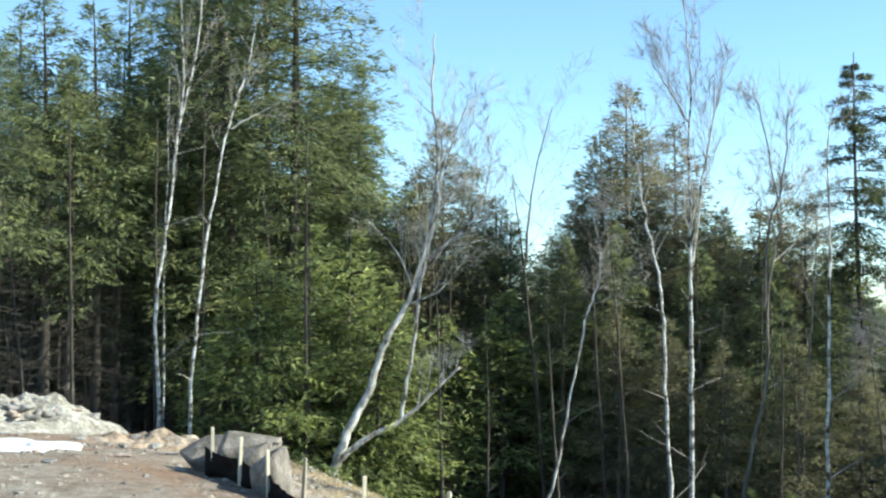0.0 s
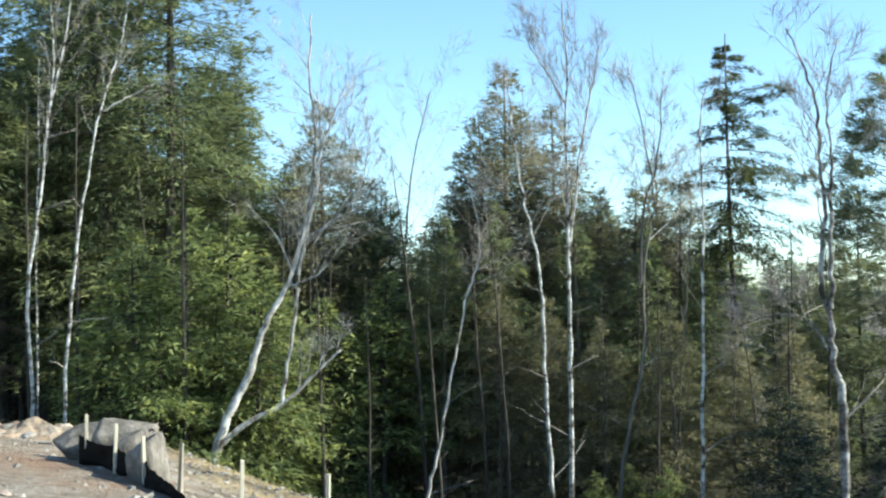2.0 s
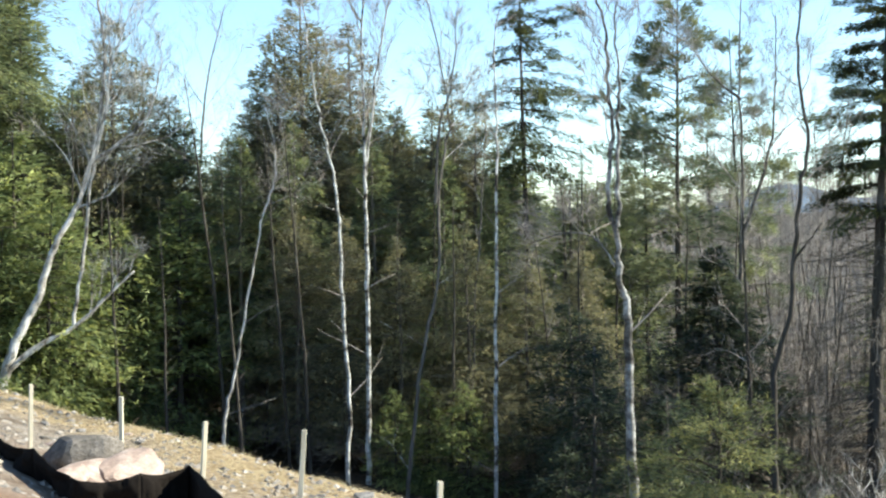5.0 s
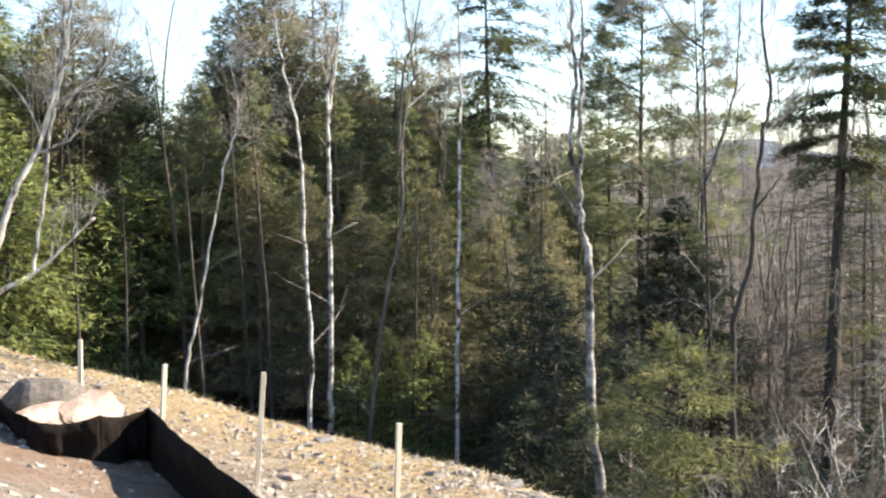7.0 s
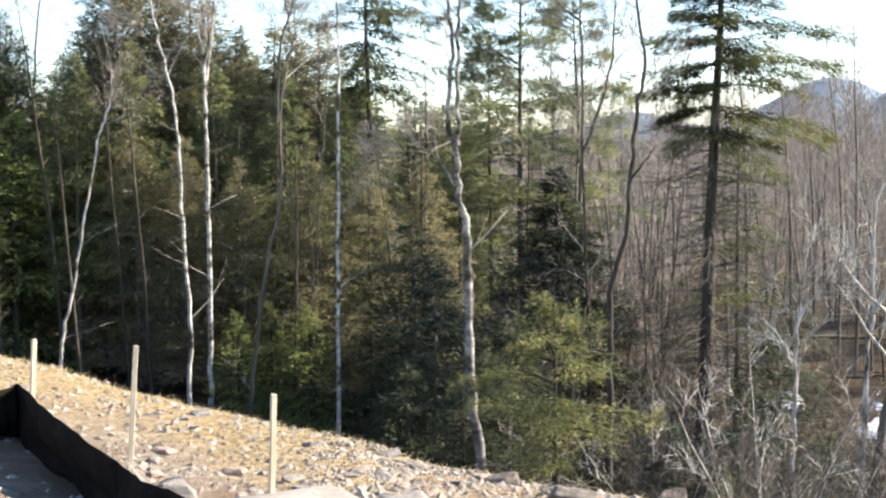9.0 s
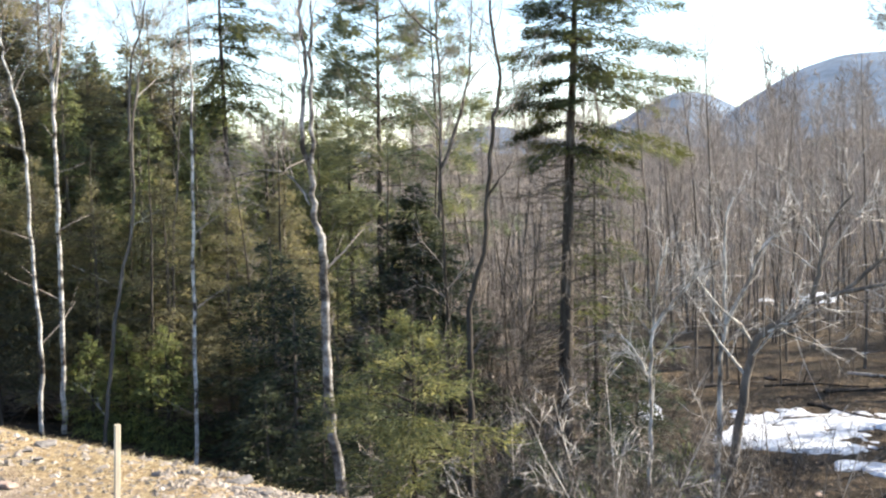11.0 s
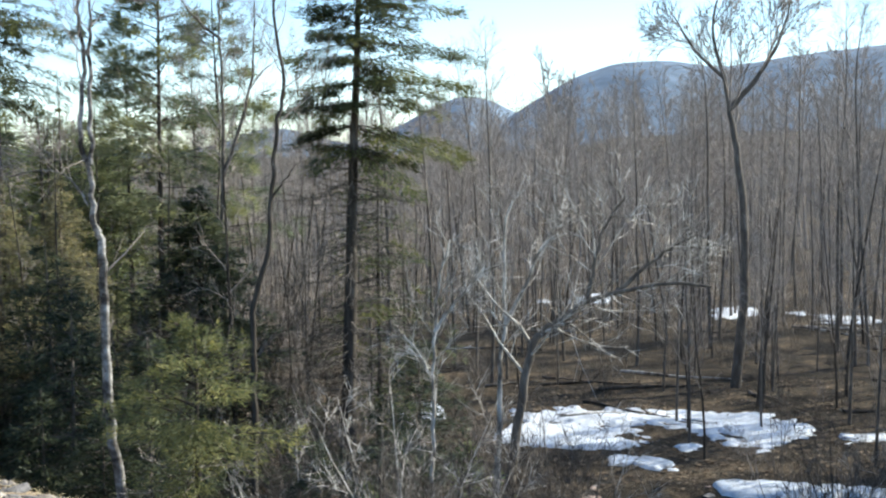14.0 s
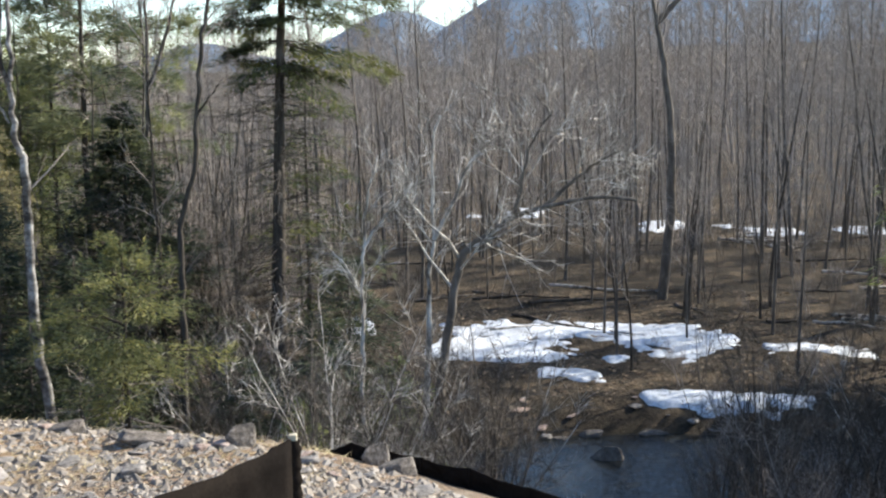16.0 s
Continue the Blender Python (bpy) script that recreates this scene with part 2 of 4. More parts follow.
def path(p, d, length, steps, rng, bend=0.15, pull=0.0):
    """A wandering line from p along d; pull bends it up or down."""
    pts, d = [p.copy()], d.normalized()
    for _ in range(steps):
        d = (d + Vector((rng.gauss(0, bend), rng.gauss(0, bend), rng.gauss(0, bend) + pull))).normalized()
        p = p + d * (length / steps)
        pts.append(p)
    return pts


def conifer(rng, h, rad, base, gap, per, leaf, fan, droop, mat, bark_mat=None, inner=0.12, dens=1.0, shape=0.85, r0=None, twigs=True, dead=6, lean=0.0, loose=0.45, deadtwigs=0, skip=0.12, flat=0.45, puff=0.1, lop=None, sagging=0.25, dry_mat=None):
    """Trunk, boughs of needle sprays and dead lower limbs. Returns the three meshes."""
    g = np.random.default_rng(rng.randrange(1 << 30))
    soup, dry = Soup(), Soup()
    r0 = r0 or 0.011 * h + 0.03
    pts = path(Vector((0, 0, -0.4)), Vector((lean, 0, 1)), h * 0.985 + 0.4, 10, rng, 0.012, 0.01)
    soup.tube(pts, [max(r0 * (1 - 0.93 * i / 10), 0.012) for i in range(11)], 7)

    def axis(z):
        s = (z + 0.4) / (h + 0.4) * 10
        i = min(int(s), 9)
        return pts[i].lerp(pts[i + 1], s - i)

    for _ in range(dead):
        z, w = rng.uniform(0.08, max(base, 0.12)) * h, rng.uniform(0, 6.28)
        ln = rng.uniform(0.3, 0.8) * rad
        q = path(axis(z), Vector((math.cos(w), math.sin(w), rng.uniform(-0.35, 0.1))), ln, 4, rng, 0.12)
        dry.tube(q, [0.014, 0.011, 0.008, 0.006, 0.003], 3)
        dry.slivers(q, rng, deadtwigs, 0.4, 0.007)
    parts, tones, z = [], [], base * h
    while z < h * 0.985:
        f = (z / h - base) / (1 - base)
        count, first = per if f < 0.85 else max(3, per - 2), rng.uniform(0, 6.28)
        for j in range(count):
            if rng.random() < skip:
                continue
            ln = max(rad * (1 - f) ** shape * min(1.0, 0.62 + f * 2.2) * rng.uniform(0.62, 1.16), 0.14)
            w = first + 6.28 * j / count + rng.gauss(0, 0.3) if loose < 0.3 else rng.uniform(0, 6.28)
            if lop:
                ln *= 1 + lop[1] * math.cos(w - lop[0])
            d = Vector((math.cos(w), math.sin(w), 0))
            lift = droop[0] + (droop[1] - droop[0]) * f + rng.gauss(0, 0.13)
            o = axis(min(z + rng.uniform(-gap, gap) * loose, h * 0.99))
            sag = -sagging * ln
            if twigs and ln > 0.5:
                soup.tube([o + d * ln * s + Vector((0, 0, ln * lift * s + sag * s * s)) for s in (0, 0.35, 0.7, 1)], [0.018, 0.013, 0.008, 0.003], 3)
            n = int(dens * rng.uniform(0.55, 1.4) * (10 + 62 * ln * (0.4 + fan)))
            s = inner + (1.03 - inner) * g.random(n) ** 0.8
            side = np.array((-d.y, d.x, 0))
            # side twigs come off in pairs, so the sprays gather along them
            k = s if puff < 0.04 else np.round(s * 9) / 9 * 0.6 + s * 0.4
            wid = fan * ln * (0.18 + np.sin(np.clip(k, 0, 1) * 2.7) * 0.9) * (g.random(n) * 2 - 1)
            dn = np.array(d)
            p = np.array(o) + dn * (k * ln + 0.28 * np.abs(wid))[:, None] + side * wid[:, None]
            p[:, 2] += ln * lift * k + sag * k * k - 0.18 * np.abs(wid) + g.normal(0, 0.03 + 0.012 * ln, n)
            # every side twig holds one clump, set a little off the bough and of its own tone
            clump = (np.clip(np.round(s * 9), 0, 9) * 2 + (wid > 0)).astype(int)
            p += g.normal(0, puff, (20, 3))[clump] * np.minimum(1.0, 0.35 + ln)
            ax = dn + side * (np.sign(wid) * (0.4 + 0.6 * g.random(n)))[:, None] + g.normal(0, 0.2 + 0.55 * (0.9 - flat), (n, 3))
            ax[:, 2] += lift - 0.25 * g.random(n)
            ax /= np.linalg.norm(ax, axis=1)[:, None]
            cr = np.cross(ax, g.normal(0, 1 - flat, (n, 3)) + (d.x * 0.35, d.y * 0.35, flat + 0.25))
            cr /= np.linalg.norm(cr, axis=1)[:, None]
            le, wi = leaf[0] * (0.6 + 0.8 * g.random(n)), leaf[1] * (0.6 + 0.8 * g.random(n))
            e = ax * le[:, None]
            c = cr * wi[:, None]
            # Painted light: tone rises from the trunk towards the bough's tip.
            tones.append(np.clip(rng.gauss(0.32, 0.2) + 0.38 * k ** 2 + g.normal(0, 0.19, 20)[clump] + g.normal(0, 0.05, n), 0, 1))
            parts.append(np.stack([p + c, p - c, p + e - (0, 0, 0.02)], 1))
        z += gap * (1.0 - 0.45 * f)
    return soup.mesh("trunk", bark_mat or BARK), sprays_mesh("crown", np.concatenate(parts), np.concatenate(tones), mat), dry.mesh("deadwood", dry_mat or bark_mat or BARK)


def limbs(soup, pts, radii, rng, start, count, reach, depth, tilt=0.75, twig_r=0.0045, sides=4, pull=0.05, spread=1.0, fine=3):
    """Side limbs along a stem, thinner with each order."""
    n = len(pts) - 1
    for j in range(count):
        s = start + (0.97 - start) * (j + rng.random()) / count
        i = min(int(s * n), n - 1)
        p = pts[i].lerp(pts[i + 1], s * n - i)
        r = (radii[i] * (1 - s * n + i) + radii[i + 1] * (s * n - i)) * rng.uniform(0.32, 0.5)
        r = max(r, twig_r)
        along = (pts[i + 1] - pts[i]).normalized()
        w = rng.uniform(0, 6.28)
        out = along.cross(Vector((math.cos(w), math.sin(w), 0.2))).normalized()
        d = along * (1 - tilt * 0.55) + out * tilt * spread
        ln = reach * (1.15 - 0.75 * s) * rng.uniform(0.6, 1.2)
        steps = 5 if depth > 1 else 2
        q = path(p, d, ln, steps, rng, 0.14, pull)
        rr = [max(r * (1 - 0.85 * k / steps), twig_r * 0.6) for k in range(steps + 1)]
        soup.tube(q, rr, sides if depth > 1 else 3)
        if depth > 1:
            limbs(soup, q, rr, rng, 0.18, 5 if depth > 2 else 6, ln * 0.62, depth - 1, tilt, twig_r, 3, pull, 1.0, fine)
        else:
            soup.slivers(q, rng, fine, min(max(ln * 0.75, 0.3), 1.0), twig_r * 1.2)


def bare_tree(rng, h, r0, start, count, reach, depth, tilt=0.7, twig_r=0.006, lean=0.0, wander=0.05, fine=5):
    stem, crown = Soup(), Soup()
    pts = path(Vector((0, 0, -0.4)), Vector((lean, 0, 1)), h + 0.4, 12, rng, wander, 0.03)
    rr = [max(r0 * (1 - 0.92 * i / 12) ** 0.9, twig_r) for i in range(13)]
    stem.tube(pts, rr, 7)
    limbs(crown, pts, rr, rng, start, count, reach, depth, tilt, twig_r, fine=fine)
    return stem, crown


def tree(name, label, category, trunk_me, crown_me, m, group="", dead_me=None):
    root = new(name)
    root.matrix_basis = m
    part("trunk", trunk_me, root)
    part("crown", crown_me, root)
    if dead_me:
        part("deadwood", dead_me, root, "bare grey dead limbs")
    return tagged(root, label, category, group)


def stand(az, d, s=1.0, turn=0.0, sink=0.05):
    p = at(az, d)
    p.z = height(p.x, p.y) - sink
    return Matrix.LocRotScale(p, Euler((0, 0, turn)), (s, s, s))


# ---- ground, stream, mountains ----
def build_ground():
    rad = list(np.arange(0.6, 14, 0.3)) + list(np.arange(14, 48, 0.55)) + list(np.geomspace(48, 4500, 46))
    ang = list(np.arange(-66, 28.01, 0.45))
    ang += list(np.arange(34, 290, 6.0))
    n = len(ang)
    v, col = [(0, 0, height(0, 0))], [(1, 0, 0, 1)]
    for r in rad:
        for a in ang:
            p = at(a, r)
            v.append((p.x, p.y, height(p.x, p.y)))
            az = (a + 180) % 360 - 180
            rc = crest(az)[0]
            w = noise.noise((p.x * 0.5, p.y * 0.5, 7)) * 1.6 + noise.noise((p.x * 1.7, p.y * 1.7, 8)) * 0.8
            lit = smooth(0.2, 2.2, r - rc + w) if az < 6 else smooth(-1, 1, r - rc + w)
            grass = smooth(-3.5, -0.8, r - rc + w) * smooth(9, 4, az + w) * (1 - 0.8 * smooth(-13, -25, az)) if az > -60 else 0
            col.append((1, grass, lit, 1))
    f = [(0, 1 + k, 1 + (k + 1) % n) for k in range(n)]
    for i in range(len(rad) - 1):
        for k in range(n):
            k2 = (k + 1) % n
            f.append((1 + i * n + k, 1 + (i + 1) * n + k, 1 + (i + 1) * n + k2, 1 + i * n + k2))
    me = bpy.data.meshes.new("ground")
    me.from_pydata(v, [], f)
    me.materials.append(GROUND)
    at_ = me.color_attributes.new("region", "FLOAT_COLOR", "POINT")
    at_.data.foreach_set("color", np.array(col, dtype=np.float32).ravel())
    me.polygons.foreach_set("use_smooth", [True] * len(me.polygons))
    return tagged(new("ground", me), "bare dirt plot, dry grass bank and brown leaf litter", "ground", kind="structure")


def build_stream():
    """One level sheet of water, kept where the bed lies below it."""
    v, f, index = [], [], {}
    az, rad = np.arange(-76, -22, 0.6), np.arange(17, 40, 0.7)
    for i, a in enumerate(az):
        for k, r in enumerate(rad):
            p = at(float(a), float(r))
            if stream_far(p.x, p.y) < 4.0:
                index[i, k] = len(v)
                v.append((p.x, p.y, -5.78))
    for (i, k), q in index.items():
        ring = [index.get(c) for c in ((i, k), (i + 1, k), (i + 1, k + 1), (i, k + 1))]
        if None not in ring:
            f.append(tuple(ring))
    me = bpy.data.meshes.new("stream")
    me.from_pydata(v, [], f)
    me.materials.append(WATER)
    return tagged(new("stream", me), "dark still stream water between stony banks", "water", kind="structure")


def ridge(name, profile, dist, label, seed):
    """A far mountain: a solid hill whose skyline follows a few bearings and heights."""
    a = np.arange(profile[0][0], profile[-1][0] + 0.01, 0.35)
    el = np.interp(a, [p[0] for p in profile], [p[1] for p in profile])
    el = np.convolve(np.pad(el, 3, mode="edge"), np.array([1, 2, 3, 4, 3, 2, 1]) / 16, mode="valid")
    v, f, rows = [], [], 7
    for i, (az, e) in enumerate(zip(a, el)):
        top = rise(e, dist) + dist * 0.0009 * noise.noise((az * 0.9, seed, 0))
        for k in range(rows):
            s = k / (rows - 1)
            p = at(az, dist * (0.72 + 0.28 * s))
            v.append((p.x, p.y, -30 + (top + 30) * s ** 0.8 + dist * 0.004 * noise.noise((az * 0.5, s * 3, seed)) * (s < 1)))
        p = at(az, dist * 1.2)
        v.append((p.x, p.y, -30))
    m = rows + 1
    for i in range(len(a) - 1):
        for k in range(rows):
            f.append((i * m + k, (i + 1) * m + k, (i + 1) * m + k + 1, i * m + k + 1))
    me = bpy.data.meshes.new(name)
    me.from_pydata(v, [], f)
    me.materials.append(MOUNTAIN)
    me.polygons.foreach_set("use_smooth", [True] * len(me.polygons))
    return tagged(new(name, me), label, "mountain", kind="structure")


build_ground()
build_stream()
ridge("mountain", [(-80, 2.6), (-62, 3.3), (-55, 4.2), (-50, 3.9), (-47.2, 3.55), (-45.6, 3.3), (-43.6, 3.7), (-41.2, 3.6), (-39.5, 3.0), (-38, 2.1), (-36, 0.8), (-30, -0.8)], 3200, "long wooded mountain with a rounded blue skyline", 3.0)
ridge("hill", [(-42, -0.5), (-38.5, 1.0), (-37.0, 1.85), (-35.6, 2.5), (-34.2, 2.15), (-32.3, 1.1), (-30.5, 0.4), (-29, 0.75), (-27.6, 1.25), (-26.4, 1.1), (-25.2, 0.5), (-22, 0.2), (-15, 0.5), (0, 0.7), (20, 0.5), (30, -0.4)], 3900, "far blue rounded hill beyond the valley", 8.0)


# ---- trees of the wood ----
R = random.Random(11)
KINDS = {}
KINDS["hemlock"] = [conifer(R, 10, 2.7, 0.14, 0.36, 6, (0.19, 0.019), 0.42, (-0.2, 0.4), HEMLOCK, bark_mat=GREY_BARK, dens=1.5, shape=0.68, dead=26, deadtwigs=9, skip=0.2, puff=0.09, flat=0.62) for _ in range(3)]
KINDS["giant"] = [conifer(R, 17, 3.6, 0.16, 0.42, 7, (0.19, 0.019), 0.4, (-0.15, 0.4), HEMLOCK, dens=1.5, shape=0.62, dead=30, deadtwigs=9, skip=0.15, puff=0.1, flat=0.6) for _ in range(2)]
KINDS["brown"] = [conifer(R, 10, 2.8, 0.16, 0.26, 6, (0.14, 0.016), 0.4, (-0.05, 0.5), HEMLOCK_BROWN, bark_mat=GREY_BARK, dry_mat=TWIG, dens=1.6, dead=80, shape=0.8, deadtwigs=14, loose=0.7, skip=0.16, puff=0.09, flat=0.6) for _ in range(2)]
KINDS["high"] = [conifer(R, 12, 2.4, 0.34, 0.36, 6, (0.19, 0.019), 0.42, (-0.2, 0.4), HEMLOCK, bark_mat=GREY_BARK, dead=70, dens=1.4, deadtwigs=10, skip=0.2, puff=0.09, flat=0.62) for _ in range(2)]
KINDS["tall"] = [conifer(R, 12, 2.3, 0.45, 0.34, 6, (0.19, 0.019), 0.42, (-0.2, 0.4), HEMLOCK, dead=110, dens=1.2, deadtwigs=12, skip=0.24, puff=0.09, flat=0.62) for _ in range(2)]
KINDS["low"] = [conifer(R, 5, 1.9, 0.06, 0.3, 6, (0.16, 0.02), 0.45, (-0.15, 0.35), SUNLIT_HEMLOCK, dens=1.35, shape=0.68, skip=0.2, puff=0.09, flat=0.58) for _ in range(2)]
KINDS["back"] = [conifer(R, 10, 2.7, 0.12, 0.36, 5, (0.3, 0.04), 0.45, (-0.1, 0.35), HEMLOCK, dens=0.55, shape=0.75, flat=0.65) for _ in range(2)]
# Shaded copy of the low trees: shade is put into darker needles.
KINDS["shade"] = [conifer(R, 5, 1.9, 0.04, 0.27, 6, (0.16, 0.018), 0.45, (-0.12, 0.35), DARK_SPRUCE_AND_SHADE, bark_mat=GREY_BARK, dens=1.4, shape=0.7, deadtwigs=8, dead=24, skip=0.2, puff=0.06, flat=0.65) for _ in range(2)]
SIZE = {"shade": 5, "giant": 17, "tall": 12, "hemlock": 10, "brown": 10, "high": 12, "low": 5, "back": 10}
LABEL = {"giant": "very tall dense dark green hemlock with ragged edges", "tall": "tall hemlock with a long bare trunk and dead limbs", "shade": "bushy young conifer with the bank's shade put into its dark needles", "hemlock": "tall dense dark green hemlock at the wood's edge", "brown": "thin brownish hemlock with grey dead limbs",
         "high": "tall hemlock with a bare lower trunk", "back": "dark green hemlock deeper in the wood", "low": "low bushy green hemlock under the taller trees"}


def plant(kind, az, d, el, i=None):
    p = at(az, d)
    h = rise(el, d) - height(p.x, p.y)
    s = h / SIZE[kind]
    k = R.randrange(len(KINDS[kind])) if i is None else i
    t, c, x = KINDS[kind][k]
    return tree("hemlock_tree", LABEL[kind], "tree", t, c, stand(az, d, s, R.uniform(0, 6.28)), "conifers of the wood", x)


for kind, az, d, el in [
        ("tall", 18.3, 27, 12), ("tall", 15.6, 29, 11), ("tall", 13.6, 31, 11.4), ("tall", 20.5, 29, 12), ("tall", 17, 33, 11), ("tall", 12.2, 34, 11.5),
        ("giant", 11.3, 33, 15), ("giant", 8.6, 31, 21), ("giant", 6.5, 30, 20.5), ("hemlock", 4.8, 33, 10.5), ("giant", 10, 35, 16), ("tall", 23, 30, 12),
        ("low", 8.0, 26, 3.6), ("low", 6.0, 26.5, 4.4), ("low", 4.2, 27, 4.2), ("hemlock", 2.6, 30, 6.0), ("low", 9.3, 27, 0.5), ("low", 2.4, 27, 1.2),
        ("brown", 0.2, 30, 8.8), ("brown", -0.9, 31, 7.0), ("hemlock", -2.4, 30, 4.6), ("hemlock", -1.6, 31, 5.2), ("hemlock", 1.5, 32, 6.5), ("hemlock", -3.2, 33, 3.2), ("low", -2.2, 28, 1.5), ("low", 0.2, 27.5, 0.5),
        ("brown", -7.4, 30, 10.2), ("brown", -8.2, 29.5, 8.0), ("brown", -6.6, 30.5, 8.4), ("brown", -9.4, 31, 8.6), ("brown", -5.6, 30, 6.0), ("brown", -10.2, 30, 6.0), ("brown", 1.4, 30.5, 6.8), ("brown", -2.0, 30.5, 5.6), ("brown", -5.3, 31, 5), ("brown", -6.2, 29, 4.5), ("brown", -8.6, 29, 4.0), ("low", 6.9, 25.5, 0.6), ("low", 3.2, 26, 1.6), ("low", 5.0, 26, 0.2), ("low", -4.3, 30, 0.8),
        ("brown", -11.2, 30, 5), ("brown", -12.6, 31, 5.2), ("brown", -13.8, 32, 6.4), ("brown", -14.6, 31, 5.5), ("hemlock", -15.6, 30, 3.6),
        ("hemlock", -16.6, 32, 2.6), ("hemlock", -18.4, 32, 2.2), ("high", -13, 27.5, 3.5), ("high", -10.4, 28, 4.2), ("high", -7.2, 27.5, 4.5), ("high", -15.6, 28, 2.6), ("high", -4.6, 27.8, 4.0),
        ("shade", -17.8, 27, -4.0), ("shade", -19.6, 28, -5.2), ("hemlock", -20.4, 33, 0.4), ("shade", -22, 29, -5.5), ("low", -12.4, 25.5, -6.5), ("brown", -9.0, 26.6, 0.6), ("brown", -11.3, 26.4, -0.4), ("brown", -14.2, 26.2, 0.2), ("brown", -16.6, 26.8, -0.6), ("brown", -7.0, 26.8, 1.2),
        ("low", -11.0, 25.2, -6.8), ("low", -14.0, 25.0, -6.6), ("brown", -19.0, 27.5, -0.4)]:
    plant(kind, az, d, el)
for _ in range(62):
    az = R.uniform(-21, 26)
    plant("back" if az < 11 else "tall", az, R.uniform(35, 50), R.uniform(0.5, 2.6) + (8.5 if az > 4 else 2.2 if az > -13 else 0))
for az, d, el in [(25, 30, 13), (19.5, 31, 13), (16.4, 29, 14), (14.4, 29.5, 13.5), (12.9, 33, 14), (21.6, 33, 13), (17.6, 36, 13), (11.4, 36, 14), (3.9, 31, 11), (7.4, 33, 17)]:
    plant("tall" if az > 11 else "high", az, d, el)
# crowns that close the skyline over the valley
for _ in range(20):
    az = R.uniform(-21.5, -11)
    plant("back", az, R.uniform(38, 52), R.uniform(2.4, 4.4) if az > -16 else R.uniform(0.8, 2.0))
# the dark depth of the wood behind them
for _ in range(46):
    az = R.uniform(8, 28)
    plant("back", az, R.uniform(40, 62), R.uniform(3.5, 8.5))
# tall hemlocks past the right-hand edge that shade the stream bank
for az, d, el in [(-62, 31.5, 14), (-66, 33, 15), (-69, 31, 15), (-72, 29, 15)]:
    plant("hemlock", az, d, el)


# ---- special conifers ----
def special(name, label, meshes, az, d, el, size, turn=0.0):
    p = at(az, d)
    s = (rise(el, d) - height(p.x, p.y)) / size
    return tree(name, label, "tree", meshes[0], meshes[1], stand(az, d, s, turn), "", meshes[2])


special("spruce_tree", "slim spruce with a bare trunk and flat top boughs", conifer(random.Random(41), 12, 2.3, 0.6, 0.44, 6, (0.13, 0.02), 0.2, (-0.12, 0.35), SPRUCE, dry_mat=TWIG, r0=0.12, dead=70, dens=5.5, shape=0.8, loose=0.2, deadtwigs=9, skip=0.2, flat=0.85, puff=0.03, lop=(-0.3, 0.35)), -17.05, 29, 11.4, 12)
special("spruce_tree", "large spruce with tiered flat boughs above the stream", conifer(random.Random(42), 14, 2.7, 0.58, 0.46, 7, (0.12, 0.018), 0.2, (0.0, 0.3), SPRUCE, dry_mat=GREY_BARK, r0=0.2, dead=270, inner=0.12, dens=9.0, shape=0.7, loose=0.12, deadtwigs=20, skip=0.08, flat=0.8, puff=0.03, lop=(-0.55, 0.22), sagging=0.14), -30.35, 24, 12.5, 14)
special("pine_tree", "thin-crowned pale green pine", conifer(random.Random(43), 12, 2.6, 0.42, 0.46, 5, (0.2, 0.012), 0.42, (0.15, 0.7), PINE, r0=0.11, inner=0.4, dens=4.6, puff=0.08, dead=20, deadtwigs=6, flat=0.6), -23.0, 31, 10.1, 12)
special("pine_tree", "thin-crowned pale green pine", conifer(random.Random(44), 12, 2.4, 0.4, 0.6, 4, (0.2, 0.012), 0.42, (0.2, 0.7), PINE, r0=0.1, inner=0.45, dens=4.2, puff=0.08, flat=0.6), -25.6, 33, 7.8, 12)
special("spruce_tree", "slender thin-crowned green spruce behind the large one", conifer(random.Random(45), 9, 2.3, 0.3, 0.36, 6, (0.13, 0.02), 0.3, (-0.15, 0.3), SPRUCE, dry_mat=TWIG, r0=0.09, dead=110, dens=1.8, shape=0.75, loose=0.4, deadtwigs=14, skip=0.35, flat=0.8, puff=0.05), -31.7, 26.5, 1.4, 9, 1.0)
special("pine_tree", "small ragged pine among bare trees", conifer(random.Random(46), 9, 2.2, 0.3, 0.42, 5, (0.2, 0.013), 0.42, (0.1, 0.6), PINE, r0=0.09, inner=0.35, dens=3.6, puff=0.08, flat=0.6), -21.7, 34, 4.8, 9)
special("spruce_tree", "small dark bluish spruce with dense boughs", conifer(random.Random(47), 6, 2.7, 0.08, 0.27, 8, (0.15, 0.021), 0.34, (-0.1, 0.3), DARK_SPRUCE_AND_SHADE, dens=2.6, loose=0.25, shape=0.85, puff=0.045, flat=0.72, skip=0.08), -24.3, 26, -1.0, 6)
special("hemlock_tree", "young yellow-green hemlock on the bank", conifer(random.Random(48), 4, 1.35, 0.58, 0.2, 6, (0.085, 0.0065), 0.4, (0.2, 0.75), YOUNG, dry_mat=TWIG, dens=6.0, loose=0.8, shape=0.75, dead=60, deadtwigs=14, skip=0.2, puff=0.05, flat=0.55), -24.2, 15.5, -6.6, 4)


